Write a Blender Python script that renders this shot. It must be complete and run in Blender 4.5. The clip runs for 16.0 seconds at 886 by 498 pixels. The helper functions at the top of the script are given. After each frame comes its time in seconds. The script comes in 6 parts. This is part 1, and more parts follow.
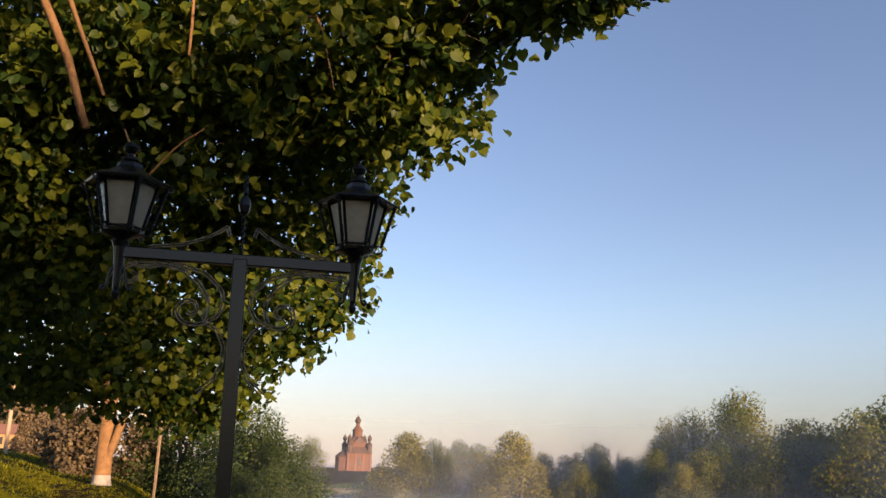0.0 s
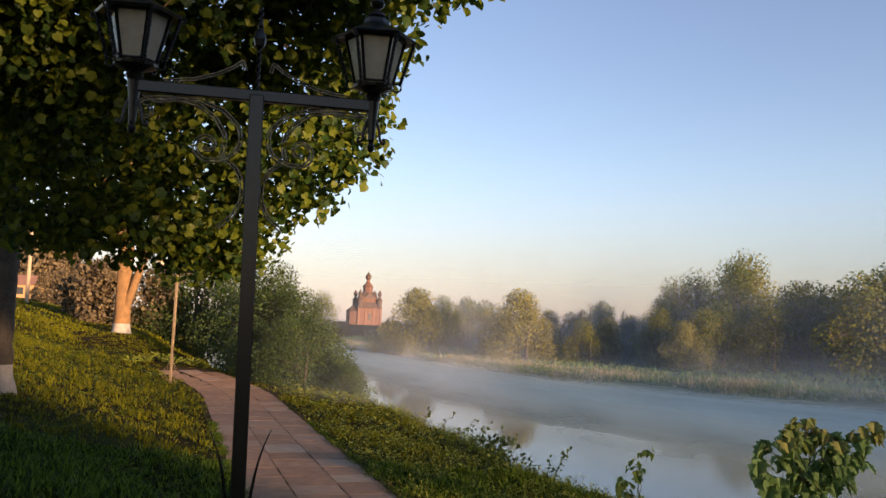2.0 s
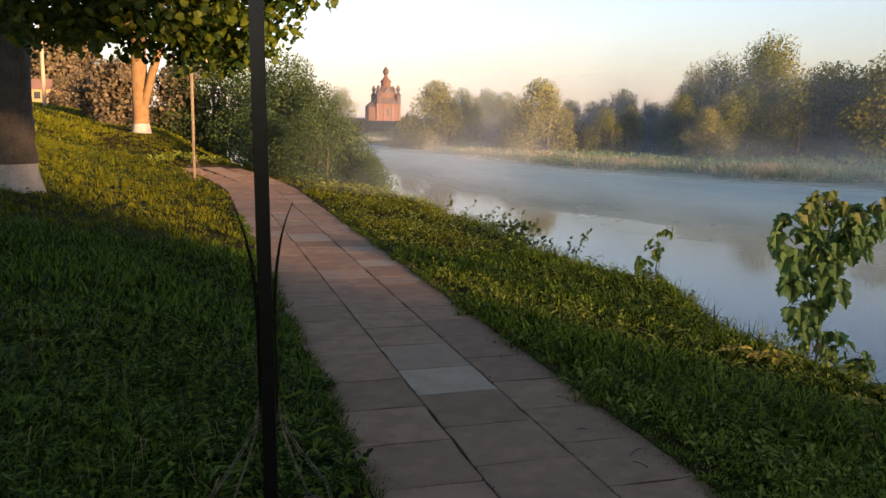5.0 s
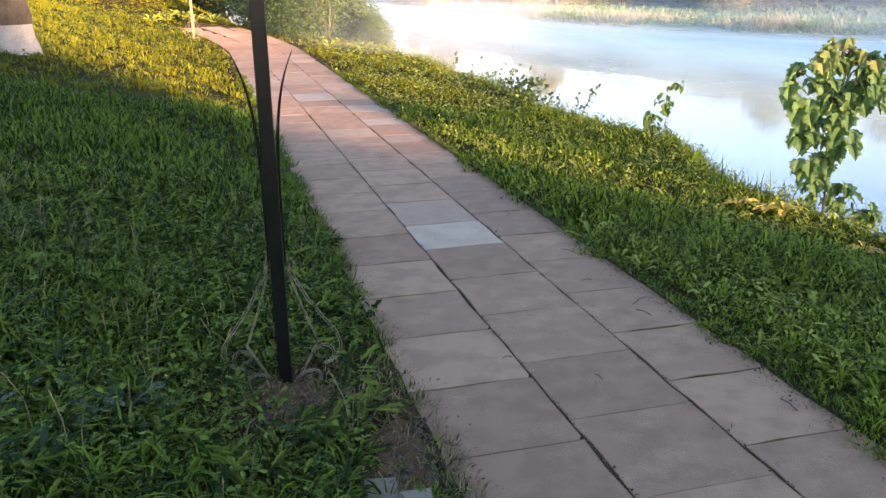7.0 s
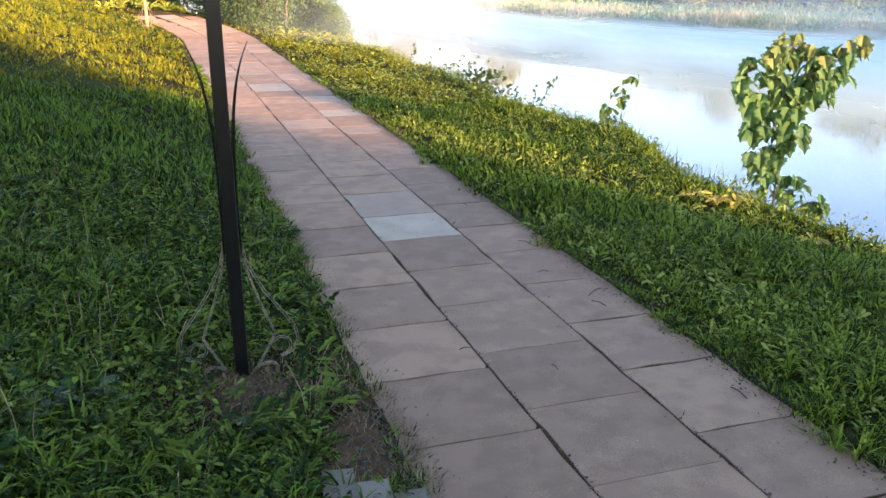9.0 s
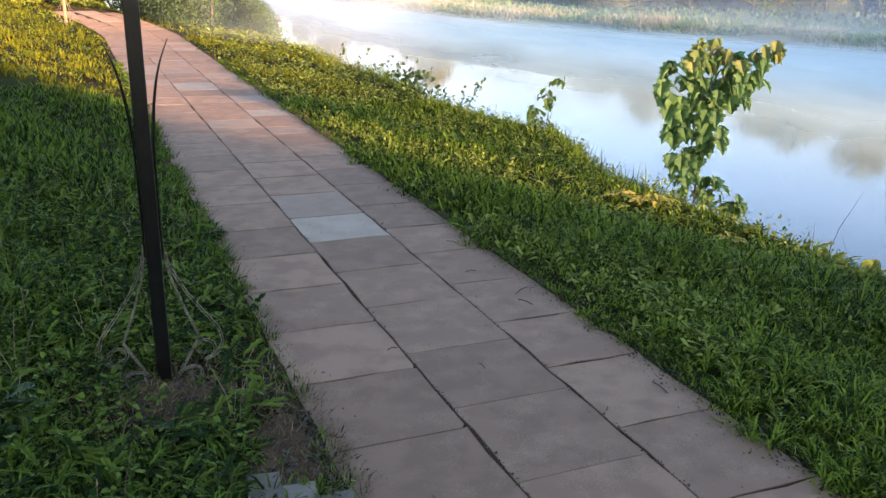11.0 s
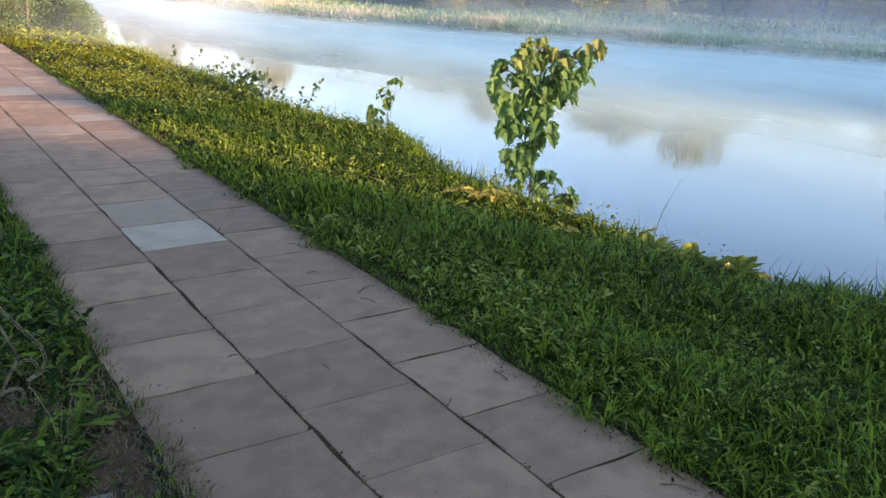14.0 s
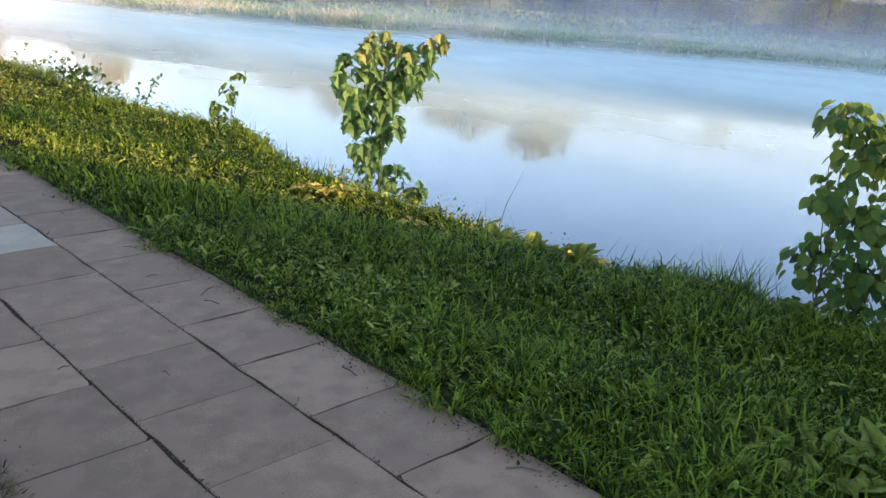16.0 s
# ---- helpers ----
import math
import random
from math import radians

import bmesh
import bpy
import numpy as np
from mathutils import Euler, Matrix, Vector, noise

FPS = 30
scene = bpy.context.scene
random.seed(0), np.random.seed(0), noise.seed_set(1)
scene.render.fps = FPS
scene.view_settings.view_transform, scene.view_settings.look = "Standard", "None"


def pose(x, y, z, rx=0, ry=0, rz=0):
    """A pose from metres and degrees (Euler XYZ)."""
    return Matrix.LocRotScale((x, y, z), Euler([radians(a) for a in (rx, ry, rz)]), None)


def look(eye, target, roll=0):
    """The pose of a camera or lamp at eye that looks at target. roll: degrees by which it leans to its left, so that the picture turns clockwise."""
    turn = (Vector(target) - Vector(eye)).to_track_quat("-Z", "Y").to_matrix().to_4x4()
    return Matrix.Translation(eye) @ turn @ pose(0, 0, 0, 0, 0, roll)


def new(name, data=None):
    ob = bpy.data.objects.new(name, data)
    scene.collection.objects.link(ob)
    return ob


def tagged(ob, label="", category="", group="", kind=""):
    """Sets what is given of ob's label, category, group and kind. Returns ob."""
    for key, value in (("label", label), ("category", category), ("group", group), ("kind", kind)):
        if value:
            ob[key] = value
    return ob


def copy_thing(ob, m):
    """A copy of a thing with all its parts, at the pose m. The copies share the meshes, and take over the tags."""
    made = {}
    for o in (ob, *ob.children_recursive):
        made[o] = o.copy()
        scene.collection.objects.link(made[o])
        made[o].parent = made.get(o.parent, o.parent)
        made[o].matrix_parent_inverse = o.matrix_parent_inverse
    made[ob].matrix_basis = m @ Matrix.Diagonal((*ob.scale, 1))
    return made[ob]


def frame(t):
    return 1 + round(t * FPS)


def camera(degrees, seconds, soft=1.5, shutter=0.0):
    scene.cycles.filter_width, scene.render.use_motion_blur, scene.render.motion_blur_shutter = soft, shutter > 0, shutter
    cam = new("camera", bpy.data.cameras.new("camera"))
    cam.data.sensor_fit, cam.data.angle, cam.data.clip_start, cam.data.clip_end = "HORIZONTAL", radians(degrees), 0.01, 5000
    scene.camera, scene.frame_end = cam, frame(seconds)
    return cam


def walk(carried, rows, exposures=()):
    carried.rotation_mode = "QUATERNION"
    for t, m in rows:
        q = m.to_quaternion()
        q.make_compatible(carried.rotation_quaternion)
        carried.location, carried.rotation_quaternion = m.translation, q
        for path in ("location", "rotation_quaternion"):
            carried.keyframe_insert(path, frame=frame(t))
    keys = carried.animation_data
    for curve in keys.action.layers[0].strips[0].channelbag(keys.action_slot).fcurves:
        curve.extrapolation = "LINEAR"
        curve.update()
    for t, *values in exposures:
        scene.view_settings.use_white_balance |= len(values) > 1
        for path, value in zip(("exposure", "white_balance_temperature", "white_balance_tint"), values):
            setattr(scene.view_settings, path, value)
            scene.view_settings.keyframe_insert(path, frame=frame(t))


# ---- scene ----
cam = camera(54.9, 16.0, soft=1.5)
ROWS = [
    (0, 0.013, -0.095, 1.811, -0.00, 14.37, -1.51),
    (0.5, 0.005, -0.088, 1.799, 0.10, 12.38, -1.66),
    (1, -0.001, -0.087, 1.782, 0.23, 10.21, -2.10),
    (1.5, -0.011, -0.070, 1.763, 0.35, 7.58, -2.52),
    (2, -0.020, -0.057, 1.742, 0.53, 4.94, -2.33),
    (2.5, -0.018, -0.034, 1.723, 0.74, 2.36, -1.70),
    (3, -0.010, -0.028, 1.707, 0.94, 0.59, -1.10),
    (5.5, -0.011, -0.004, 1.630, 1.95, -11.48, -0.72),
    (6, -0.008, -0.005, 1.613, 2.06, -14.00, -0.47),
    (6.5, -0.006, -0.002, 1.606, 2.03, -16.29, 0.15),
    (7, 0.000, 0.000, 1.600, 2.18, -18.05, 0.05),
    (7.5, 0.005, 0.002, 1.601, 1.97, -18.50, -0.16),
    (8, 0.009, 0.001, 1.601, 0.98, -18.52, -0.40),
    (8.5, 0.005, -0.005, 1.602, 0.15, -18.58, -0.59),
    (11, 0.024, -0.020, 1.606, -4.97, -18.45, -1.84),
    (11.5, 0.034, -0.021, 1.601, -7.31, -18.39, -2.23),
    (12, 0.042, -0.024, 1.602, -9.78, -18.30, -2.30),
    (12.5, 0.051, -0.029, 1.603, -12.08, -18.24, -2.42),
    (13, 0.055, -0.032, 1.602, -13.58, -18.14, -2.52),
    (13.5, 0.062, -0.035, 1.602, -14.47, -18.09, -2.38),
    (14, 0.072, -0.034, 1.600, -15.36, -18.03, -2.38),
    (14.5, 0.085, -0.030, 1.595, -17.14, -17.94, -2.49),
    (15, 0.089, -0.038, 1.594, -19.23, -17.88, -2.78),
    (15.5, 0.102, -0.042, 1.592, -21.94, -17.86, -3.20),
    (16, 0.125, -0.042, 1.594, -25.10, -17.82, -3.42),
]
EXPOSURE = [(0, 1.33, 7900, 33), (3, 1.42, 8300, 33), (5.5, 1.95, 8600, 33), (6.2, 2.58, 8400, 32), (7, 3.48, 7700, 34), (8.5, 3.6, 7500, 33), (11, 3.24, 7600, 32), (12, 3.16, 7450, 29), (14, 3.1, 7450, 28), (16, 3.22, 7550, 29)]
walk(cam, [(t, pose(x, y, z, 90 + pitch, roll, yaw)) for t, x, y, z, yaw, pitch, roll in ROWS], EXPOSURE)

# ---- light ----
SUN_AZ, SUN_EL = 136.0, 8.0
world = bpy.data.worlds.new("sky")
scene.world = world
world.use_nodes = True
sky = world.node_tree.nodes.new("ShaderNodeTexSky")
sky.sky_type, sky.sun_disc = "NISHITA", False
sky.sun_elevation, sky.sun_rotation = radians(SUN_EL), radians(SUN_AZ)
sky.altitude, sky.air_density, sky.dust_density, sky.ozone_density = 100, 1.0, 0.2, 3.0
world.node_tree.links.new(sky.outputs[0], world.node_tree.nodes["Background"].inputs[0])
world.node_tree.nodes["Background"].inputs[1].default_value = 0.12

sun = new("sun", bpy.data.lights.new("sun", "SUN"))
sun.data.energy, sun.data.angle, sun.data.color = 4.2, radians(5.0), (1.0, 0.81, 0.54)
sun_way = Vector((math.sin(radians(SUN_AZ)) * math.cos(radians(SUN_EL)), math.cos(radians(SUN_AZ)) * math.cos(radians(SUN_EL)), math.sin(radians(SUN_EL))))
sun.matrix_world = look(sun_way * 100, (0, 0, 0))


# ---- materials ----
def material(name, dark, light, scale=8.0, fine=60.0, rough=0.8, metal=0.0, bump=0.3, dist=0.01, translucent=0.0, island=0.0, per_object=0.0, alt=None, alt_scale=1.0, gloss=0.5, crisp=0.2):
    """Two-scale noise between dark and light; alt is a third colour in larger patches."""
    m = bpy.data.materials.new(name)
    m.use_nodes = True
    nt = m.node_tree
    n, l = nt.nodes, nt.links
    bsdf = n["Principled BSDF"]
    bsdf.inputs["Roughness"].default_value, bsdf.inputs["Metallic"].default_value = rough, metal
    bsdf.inputs["Specular IOR Level"].default_value = gloss
    co = n.new("ShaderNodeTexCoord")
    place = n.new("ShaderNodeNewGeometry").outputs["Position"] if per_object else co.outputs["Object"]
    big, small = n.new("ShaderNodeTexNoise"), n.new("ShaderNodeTexNoise")
    big.inputs["Scale"].default_value, small.inputs["Scale"].default_value = scale, fine
    for k in (big, small):
        k.inputs["Detail"].default_value = 4
        l.new(place, k.inputs["Vector"])
    add = n.new("ShaderNodeMath")
    add.operation = "MULTIPLY_ADD"
    add.inputs[1].default_value = 0.45
    l.new(small.outputs[0], add.inputs[0])
    half = n.new("ShaderNodeMath")
    half.operation = "MULTIPLY"
    half.inputs[1].default_value = 0.55
    l.new(big.outputs[0], half.inputs[0])
    l.new(half.outputs[0], add.inputs[2])
    value = add.outputs[0]
    for amount, node, out in ((island, "ShaderNodeNewGeometry", "Random Per Island"), (per_object, "ShaderNodeObjectInfo", "Random")):
        if amount:
            src = n.new(node)
            more = n.new("ShaderNodeMath")
            more.operation = "MULTIPLY_ADD"
            more.inputs[1].default_value = amount
            l.new(src.outputs[out], more.inputs[0])
            l.new(value, more.inputs[2])
            less = n.new("ShaderNodeMath")
            less.operation = "SUBTRACT"
            less.inputs[1].default_value = amount / 2
            l.new(more.outputs[0], less.inputs[0])
            value = less.outputs[0]
    ramp = n.new("ShaderNodeValToRGB")
    ramp.color_ramp.elements[0].position, ramp.color_ramp.elements[1].position = 0.5 - crisp, 0.5 + crisp
    ramp.color_ramp.elements[0].color, ramp.color_ramp.elements[1].color = (*dark, 1), (*light, 1)
    l.new(value, ramp.inputs[0])
    colour = ramp.outputs[0]
    if alt:
        patch, cut, mix = n.new("ShaderNodeTexNoise"), n.new("ShaderNodeValToRGB"), n.new("ShaderNodeMix")
        patch.inputs["Scale"].default_value, patch.inputs["Detail"].default_value = alt_scale, 5
        l.new(place, patch.inputs["Vector"])
        cut.color_ramp.elements[0].position, cut.color_ramp.elements[1].position = 0.48, 0.62
        l.new(patch.outputs[0], cut.inputs[0])
        mix.data_type = "RGBA"
        mix.inputs[7].default_value = (*alt, 1)
        l.new(cut.outputs[0], mix.inputs[0])
        l.new(colour, mix.inputs[6])
        colour = mix.outputs[2]
    l.new(colour, bsdf.inputs["Base Color"])
    if bump:
        b = n.new("ShaderNodeBump")
        b.inputs["Strength"].default_value, b.inputs["Distance"].default_value = bump, dist
        l.new(add.outputs[0], b.inputs["Height"])
        l.new(b.outputs[0], bsdf.inputs["Normal"])
    if translucent:
        tr, mx = n.new("ShaderNodeBsdfTranslucent"), n.new("ShaderNodeMixShader")
        l.new(colour, tr.inputs[0])
        mx.inputs[0].default_value = translucent
        l.new(bsdf.outputs[0], mx.inputs[1])
        l.new(tr.outputs[0], mx.inputs[2])
        l.new(mx.outputs[0], n["Material Output"].inputs[0])
    return m


M_SOIL = material("meadow_soil", (0.014, 0.01, 0.004), (0.036, 0.026, 0.009), 1.2, 25, 0.95, bump=0.6, dist=0.03, alt=(0.03, 0.04, 0.010), alt_scale=0.35, gloss=0.02)
M_DIRT = material("bare_soil", (0.05, 0.027, 0.013), (0.165, 0.092, 0.047), 14, 160, 0.95, bump=0.9, dist=0.02, gloss=0.05)
M_SLAB = material("concrete_slab", (0.226, 0.124, 0.07), (0.36, 0.201, 0.114), 7, 150, 0.85, bump=0.9, dist=0.004, per_object=0.26, alt=(0.27, 0.147, 0.084), alt_scale=5.5, crisp=0.105, gloss=0.3)
M_COBBLE = material("grey_paver", (0.12, 0.09, 0.06), (0.22, 0.175, 0.12), 8, 80, 0.85, bump=0.3, dist=0.004, per_object=0.3)
M_PALE = material("pale_concrete_slab", (0.27, 0.188, 0.12), (0.42, 0.305, 0.2), 6, 80, 0.85, bump=0.25, dist=0.004, per_object=0.2)
M_BED = material("joint_soil", (0.022, 0.013, 0.006), (0.085, 0.05, 0.024), 10, 110, 0.95, bump=0.8, dist=0.006, gloss=0.05)
M_MID = material("weathered_slab", (0.228, 0.135, 0.08), (0.35, 0.215, 0.13), 6, 120, 0.85, bump=0.4, dist=0.004, per_object=0.2)
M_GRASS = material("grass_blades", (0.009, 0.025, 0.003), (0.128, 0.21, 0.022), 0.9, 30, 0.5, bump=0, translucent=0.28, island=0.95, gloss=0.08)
# the same grass, its colour lightened for the brighter light on the bank
M_GRASS_LIT = material("grass_blades_lit", (0.015, 0.036, 0.004), (0.205, 0.278, 0.026), 0.9, 30, 0.55, bump=0, translucent=0.32, island=0.95, gloss=0.06)
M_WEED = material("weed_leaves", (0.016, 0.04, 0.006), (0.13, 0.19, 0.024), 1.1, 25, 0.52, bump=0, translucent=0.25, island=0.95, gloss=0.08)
# lighter copy of the weed leaves, with the bank's light in the colour
M_WEED_LIT = material("weed_leaves_lit", (0.035, 0.065, 0.008), (0.28, 0.31, 0.06), 1.1, 25, 0.55, bump=0, translucent=0.3, island=0.8, gloss=0.06)
M_HERB = material("lacy_herb_leaves", (0.02, 0.052, 0.016), (0.055, 0.11, 0.034), 3, 25, 0.5, bump=0, translucent=0.25, island=0.6, gloss=0.15)
# the gold of low sunlight is put into this grass colour
M_SLOPE_SUNLIT = material("slope_grass", (0.058, 0.07, 0.006), (0.19, 0.18, 0.013), 0.5, 20, 0.6, bump=0, translucent=0.28, island=0.5, gloss=0.1)
M_STRAW = material("dry_straw", (0.11, 0.068, 0.026), (0.3, 0.2, 0.088), 2, 20, 0.8, bump=0, island=0.5)
M_LIME = material("lime_leaves", (0.03, 0.07, 0.014), (0.145, 0.178, 0.02), 0.8, 12, 0.5, bump=0, translucent=0.55, island=0.85, gloss=0.3)
M_MAPLE = material("maple_leaves", (0.125, 0.23, 0.075), (0.2, 0.32, 0.12), 2, 20, 0.6, gloss=0.08, bump=0, translucent=0.6, island=0.5)
M_YOUNG = material("young_maple_leaves", (0.17, 0.215, 0.06), (0.27, 0.275, 0.09), 2, 20, 0.55, gloss=0.15, bump=0, translucent=0.5, island=0.7)
M_SAPLING = material("lime_sapling_leaves", (0.07, 0.145, 0.035), (0.19, 0.255, 0.05), 2, 20, 0.55, gloss=0.15, bump=0, translucent=0.55, island=0.5)
M_YELLOW = material("yellow_leaves", (0.3, 0.2, 0.03), (0.5, 0.4, 0.06), 3, 20, 0.6, bump=0, translucent=0.3, island=0.5)
M_FAR = material("far_foliage", (0.055, 0.092, 0.018), (0.2, 0.185, 0.036), 0.25, 2, 0.75, bump=0, translucent=0.35, island=0.28, per_object=0.3, gloss=0.08)
M_WILLOW = material("willow_foliage", (0.12, 0.125, 0.035), (0.26, 0.24, 0.07), 0.3, 2, 0.75, bump=0, translucent=0.35, island=0.28, per_object=0.2, gloss=0.08)
M_SHRUB = material("shrub_foliage", (0.021, 0.045, 0.012), (0.062, 0.094, 0.024), 0.5, 4, 0.6, bump=0, translucent=0.25, island=0.5, gloss=0.2)
M_BARK = material("lime_bark", (0.028, 0.021, 0.014), (0.1, 0.074, 0.05), 5, 30, 0.9, bump=0.9, dist=0.03)
M_WHITEWASH = material("whitewashed_bark", (0.22, 0.19, 0.155), (0.4, 0.35, 0.295), 7, 40, 0.9, bump=0.8, dist=0.02)
M_IRON = material("black_painted_iron", (0.002, 0.0018, 0.0015), (0.012, 0.01, 0.008), 12, 90, 0.28, bump=0.16, dist=0.002, gloss=0.36)
# black iron coloured tan for the golden sunlight on the far post
M_IRON_SUNLIT = material("sunlit_iron", (0.14, 0.095, 0.05), (0.3, 0.21, 0.12), 9, 80, 0.5, bump=0.2, dist=0.002)
M_WORN = material("worn_iron", (0.03, 0.022, 0.012), (0.33, 0.24, 0.145), 26, 150, 0.42, metal=0.2, bump=0.3, dist=0.002, crisp=0.14)
M_BRICK = material("church_timber", (0.1, 0.042, 0.025), (0.16, 0.068, 0.04), 0.5, 4, 0.8, bump=0.3)
M_ROOFING = material("church_shingle", (0.055, 0.032, 0.025), (0.1, 0.06, 0.045), 0.6, 5, 0.7, bump=0.3)
M_PILASTER = material("church_trim", (0.15, 0.065, 0.038), (0.21, 0.095, 0.06), 0.5, 4, 0.8, bump=0.2)
# bark lightened and reddened to carry the orange sunlight on it
M_BARK_SUNLIT = material("sunlit_bark", (0.12, 0.06, 0.022), (0.29, 0.15, 0.06), 5, 30, 0.9, bump=0.9, dist=0.03)
M_LITTER = material("dark_litter", (0.025, 0.018, 0.012), (0.1, 0.07, 0.045), 6, 60, 0.9, bump=0, island=0.6)
M_PLASTER = material("house_plaster", (0.3, 0.17, 0.075), (0.4, 0.24, 0.11), 1, 6, 0.85, bump=0.2)
M_ROOF = material("rust_roof", (0.2, 0.1, 0.07), (0.3, 0.15, 0.1), 1, 6, 0.6, bump=0.2)
M_DARK = material("dark_window", (0.02, 0.022, 0.025), (0.04, 0.04, 0.045), 1, 6, 0.15, bump=0)
M_MEADOW = material("meadow_blades", (0.05, 0.115, 0.035), (0.12, 0.2, 0.065), 0.35, 6, 0.7, bump=0, translucent=0.2, island=0.6, gloss=0.15, alt=(0.15, 0.18, 0.08), alt_scale=0.18)
M_REED = material("reed_stems", (0.18, 0.16, 0.1), (0.36, 0.32, 0.23), 0.5, 4, 0.8, bump=0, island=0.5)
M_TWIG = material("bare_twigs", (0.07, 0.05, 0.035), (0.15, 0.11, 0.08), 2, 20, 0.8, bump=0)


def water_material():
    m = bpy.data.materials.new("still_river")
    m.use_nodes = True
    n, l = m.node_tree.nodes, m.node_tree.links
    b = n["Principled BSDF"]
    b.inputs["Base Color"].default_value = (0.03, 0.04, 0.035, 1)
    b.inputs["Roughness"].default_value, b.inputs["IOR"].default_value = 0.04, 1.45
    b.inputs["Specular IOR Level"].default_value = 0.55
    co, tex, bump = n.new("ShaderNodeTexCoord"), n.new("ShaderNodeTexNoise"), n.new("ShaderNodeBump")
    tex.inputs["Scale"].default_value, tex.inputs["Detail"].default_value = 0.9, 2
    l.new(co.outputs["Object"], tex.inputs["Vector"])
    l.new(tex.outputs[0], bump.inputs["Height"])
    bump.inputs["Strength"].default_value, bump.inputs["Distance"].default_value = 0.05, 0.05
    l.new(bump.outputs[0], b.inputs["Normal"])
    return m


M_WATER = water_material()


# ---- building tools ----
rng = np.random.default_rng(7)


def mesh_from(name, verts, faces, mat, smooth=False):
    """A mesh from arrays; faces is an (n, 3) or (n, 4) array."""
    verts, faces = np.asarray(verts, np.float32), np.asarray(faces, np.int32)
    used, faces = np.unique(faces, return_inverse=True)[0], np.unique(faces, return_inverse=True)[1].reshape(faces.shape).astype(np.int32)
    verts = verts[used]
    me = bpy.data.meshes.new(name)
    me.vertices.add(len(verts))
    me.vertices.foreach_set("co", verts.ravel())
    me.loops.add(faces.size)
    me.loops.foreach_set("vertex_index", faces.ravel())
    me.polygons.add(len(faces))
    me.polygons.foreach_set("loop_start", np.arange(0, faces.size, faces.shape[1], dtype=np.int32))
    if smooth:
        me.polygons.foreach_set("use_smooth", np.ones(len(faces), bool))
    me.update(calc_edges=True)
    me.materials.append(mat)
    return me


def part(name, data, parent, label=""):
    """Links a mesh, or a bmesh with its material (bm, mat), as one part under a thing."""
    if isinstance(data, tuple):
        bm, mat = data
        data = bpy.data.meshes.new(name)
        bmesh.ops.recalc_face_normals(bm, faces=bm.faces)
        bm.to_mesh(data)
        bm.free()
        data.materials.append(mat)
    ob = new(name, data)
    ob.parent = parent
    return tagged(ob, label)


def merge(pieces):
    """Joins (verts, faces) pieces of one face size."""
    vs, fs, k = [], [], 0
    for v, f in pieces:
        vs.append(v)
        fs.append(np.asarray(f) + k)
        k += len(v)
    return np.concatenate(vs), np.concatenate(fs)


def tube(points, radii, sides=6, flat=1.0):
    """A swept tube along points, capped; returns verts and quads."""
    p = np.asarray(points, float)
    r = np.broadcast_to(np.asarray(radii, float), (len(p),))
    t = np.gradient(p, axis=0)
    t /= np.linalg.norm(t, axis=1)[:, None] + 1e-9
    ref = np.array([0, 0, 1.0]) if abs(t[:, 2]).mean() < 0.8 else np.array([0, 1.0, 0])
    a = np.cross(t, ref)
    a /= np.linalg.norm(a, axis=1)[:, None] + 1e-9
    b = np.cross(t, a)
    ang = np.linspace(0, 2 * np.pi, sides, endpoint=False) + np.pi / sides
    v = p[:, None] + r[:, None, None] * (np.cos(ang)[None, :, None] * a[:, None] + flat * np.sin(ang)[None, :, None] * b[:, None])
    n = len(p)
    i, j = np.meshgrid(np.arange(n - 1), np.arange(sides), indexing="ij")
    j2 = (j + 1) % sides
    f = np.stack([i * sides + j, i * sides + j2, (i + 1) * sides + j2, (i + 1) * sides + j], -1).reshape(-1, 4)
    caps = [[e + k for k in ks] for e in (0, (n - 1) * sides) for ks in [(0, q, q + 1, q + 2 if q + 2 < sides else 0) for q in range(1, sides - 1, 2)]] if sides >= 4 else []
    return v.reshape(-1, 3), np.concatenate([f, np.array(caps, int)]) if caps else f


def box_bm(sx, sy, sz, m=None, bevel=0.0, bm=None):
    bm = bm or bmesh.new()
    g = bmesh.ops.create_cube(bm, size=1.0, matrix=(m or Matrix()) @ Matrix.Diagonal((sx, sy, sz, 1)))
    if bevel:
        es = list({e for v in g["verts"] for e in v.link_edges})
        bmesh.ops.bevel(bm, geom=es, offset=bevel, segments=1, affect="EDGES")
    return bm


def lathe_bm(profile, sides=12, m=None, turn=0.0):
    """A turned form from (radius, height) pairs."""
    bm = bmesh.new()
    rings = []
    for r, z in profile:
        rings.append([bm.verts.new((max(r, 1e-4) * math.cos(turn + 2 * math.pi * k / sides), max(r, 1e-4) * math.sin(turn + 2 * math.pi * k / sides), z)) for k in range(sides)])
    for a, b in zip(rings, rings[1:]):
        for k in range(sides):
            bm.faces.new((a[k], a[(k + 1) % sides], b[(k + 1) % sides], b[k]))
    bm.faces.new(rings[0][::-1])
    bm.faces.new(rings[-1])
    if m:
        bm.transform(m)
    return bm


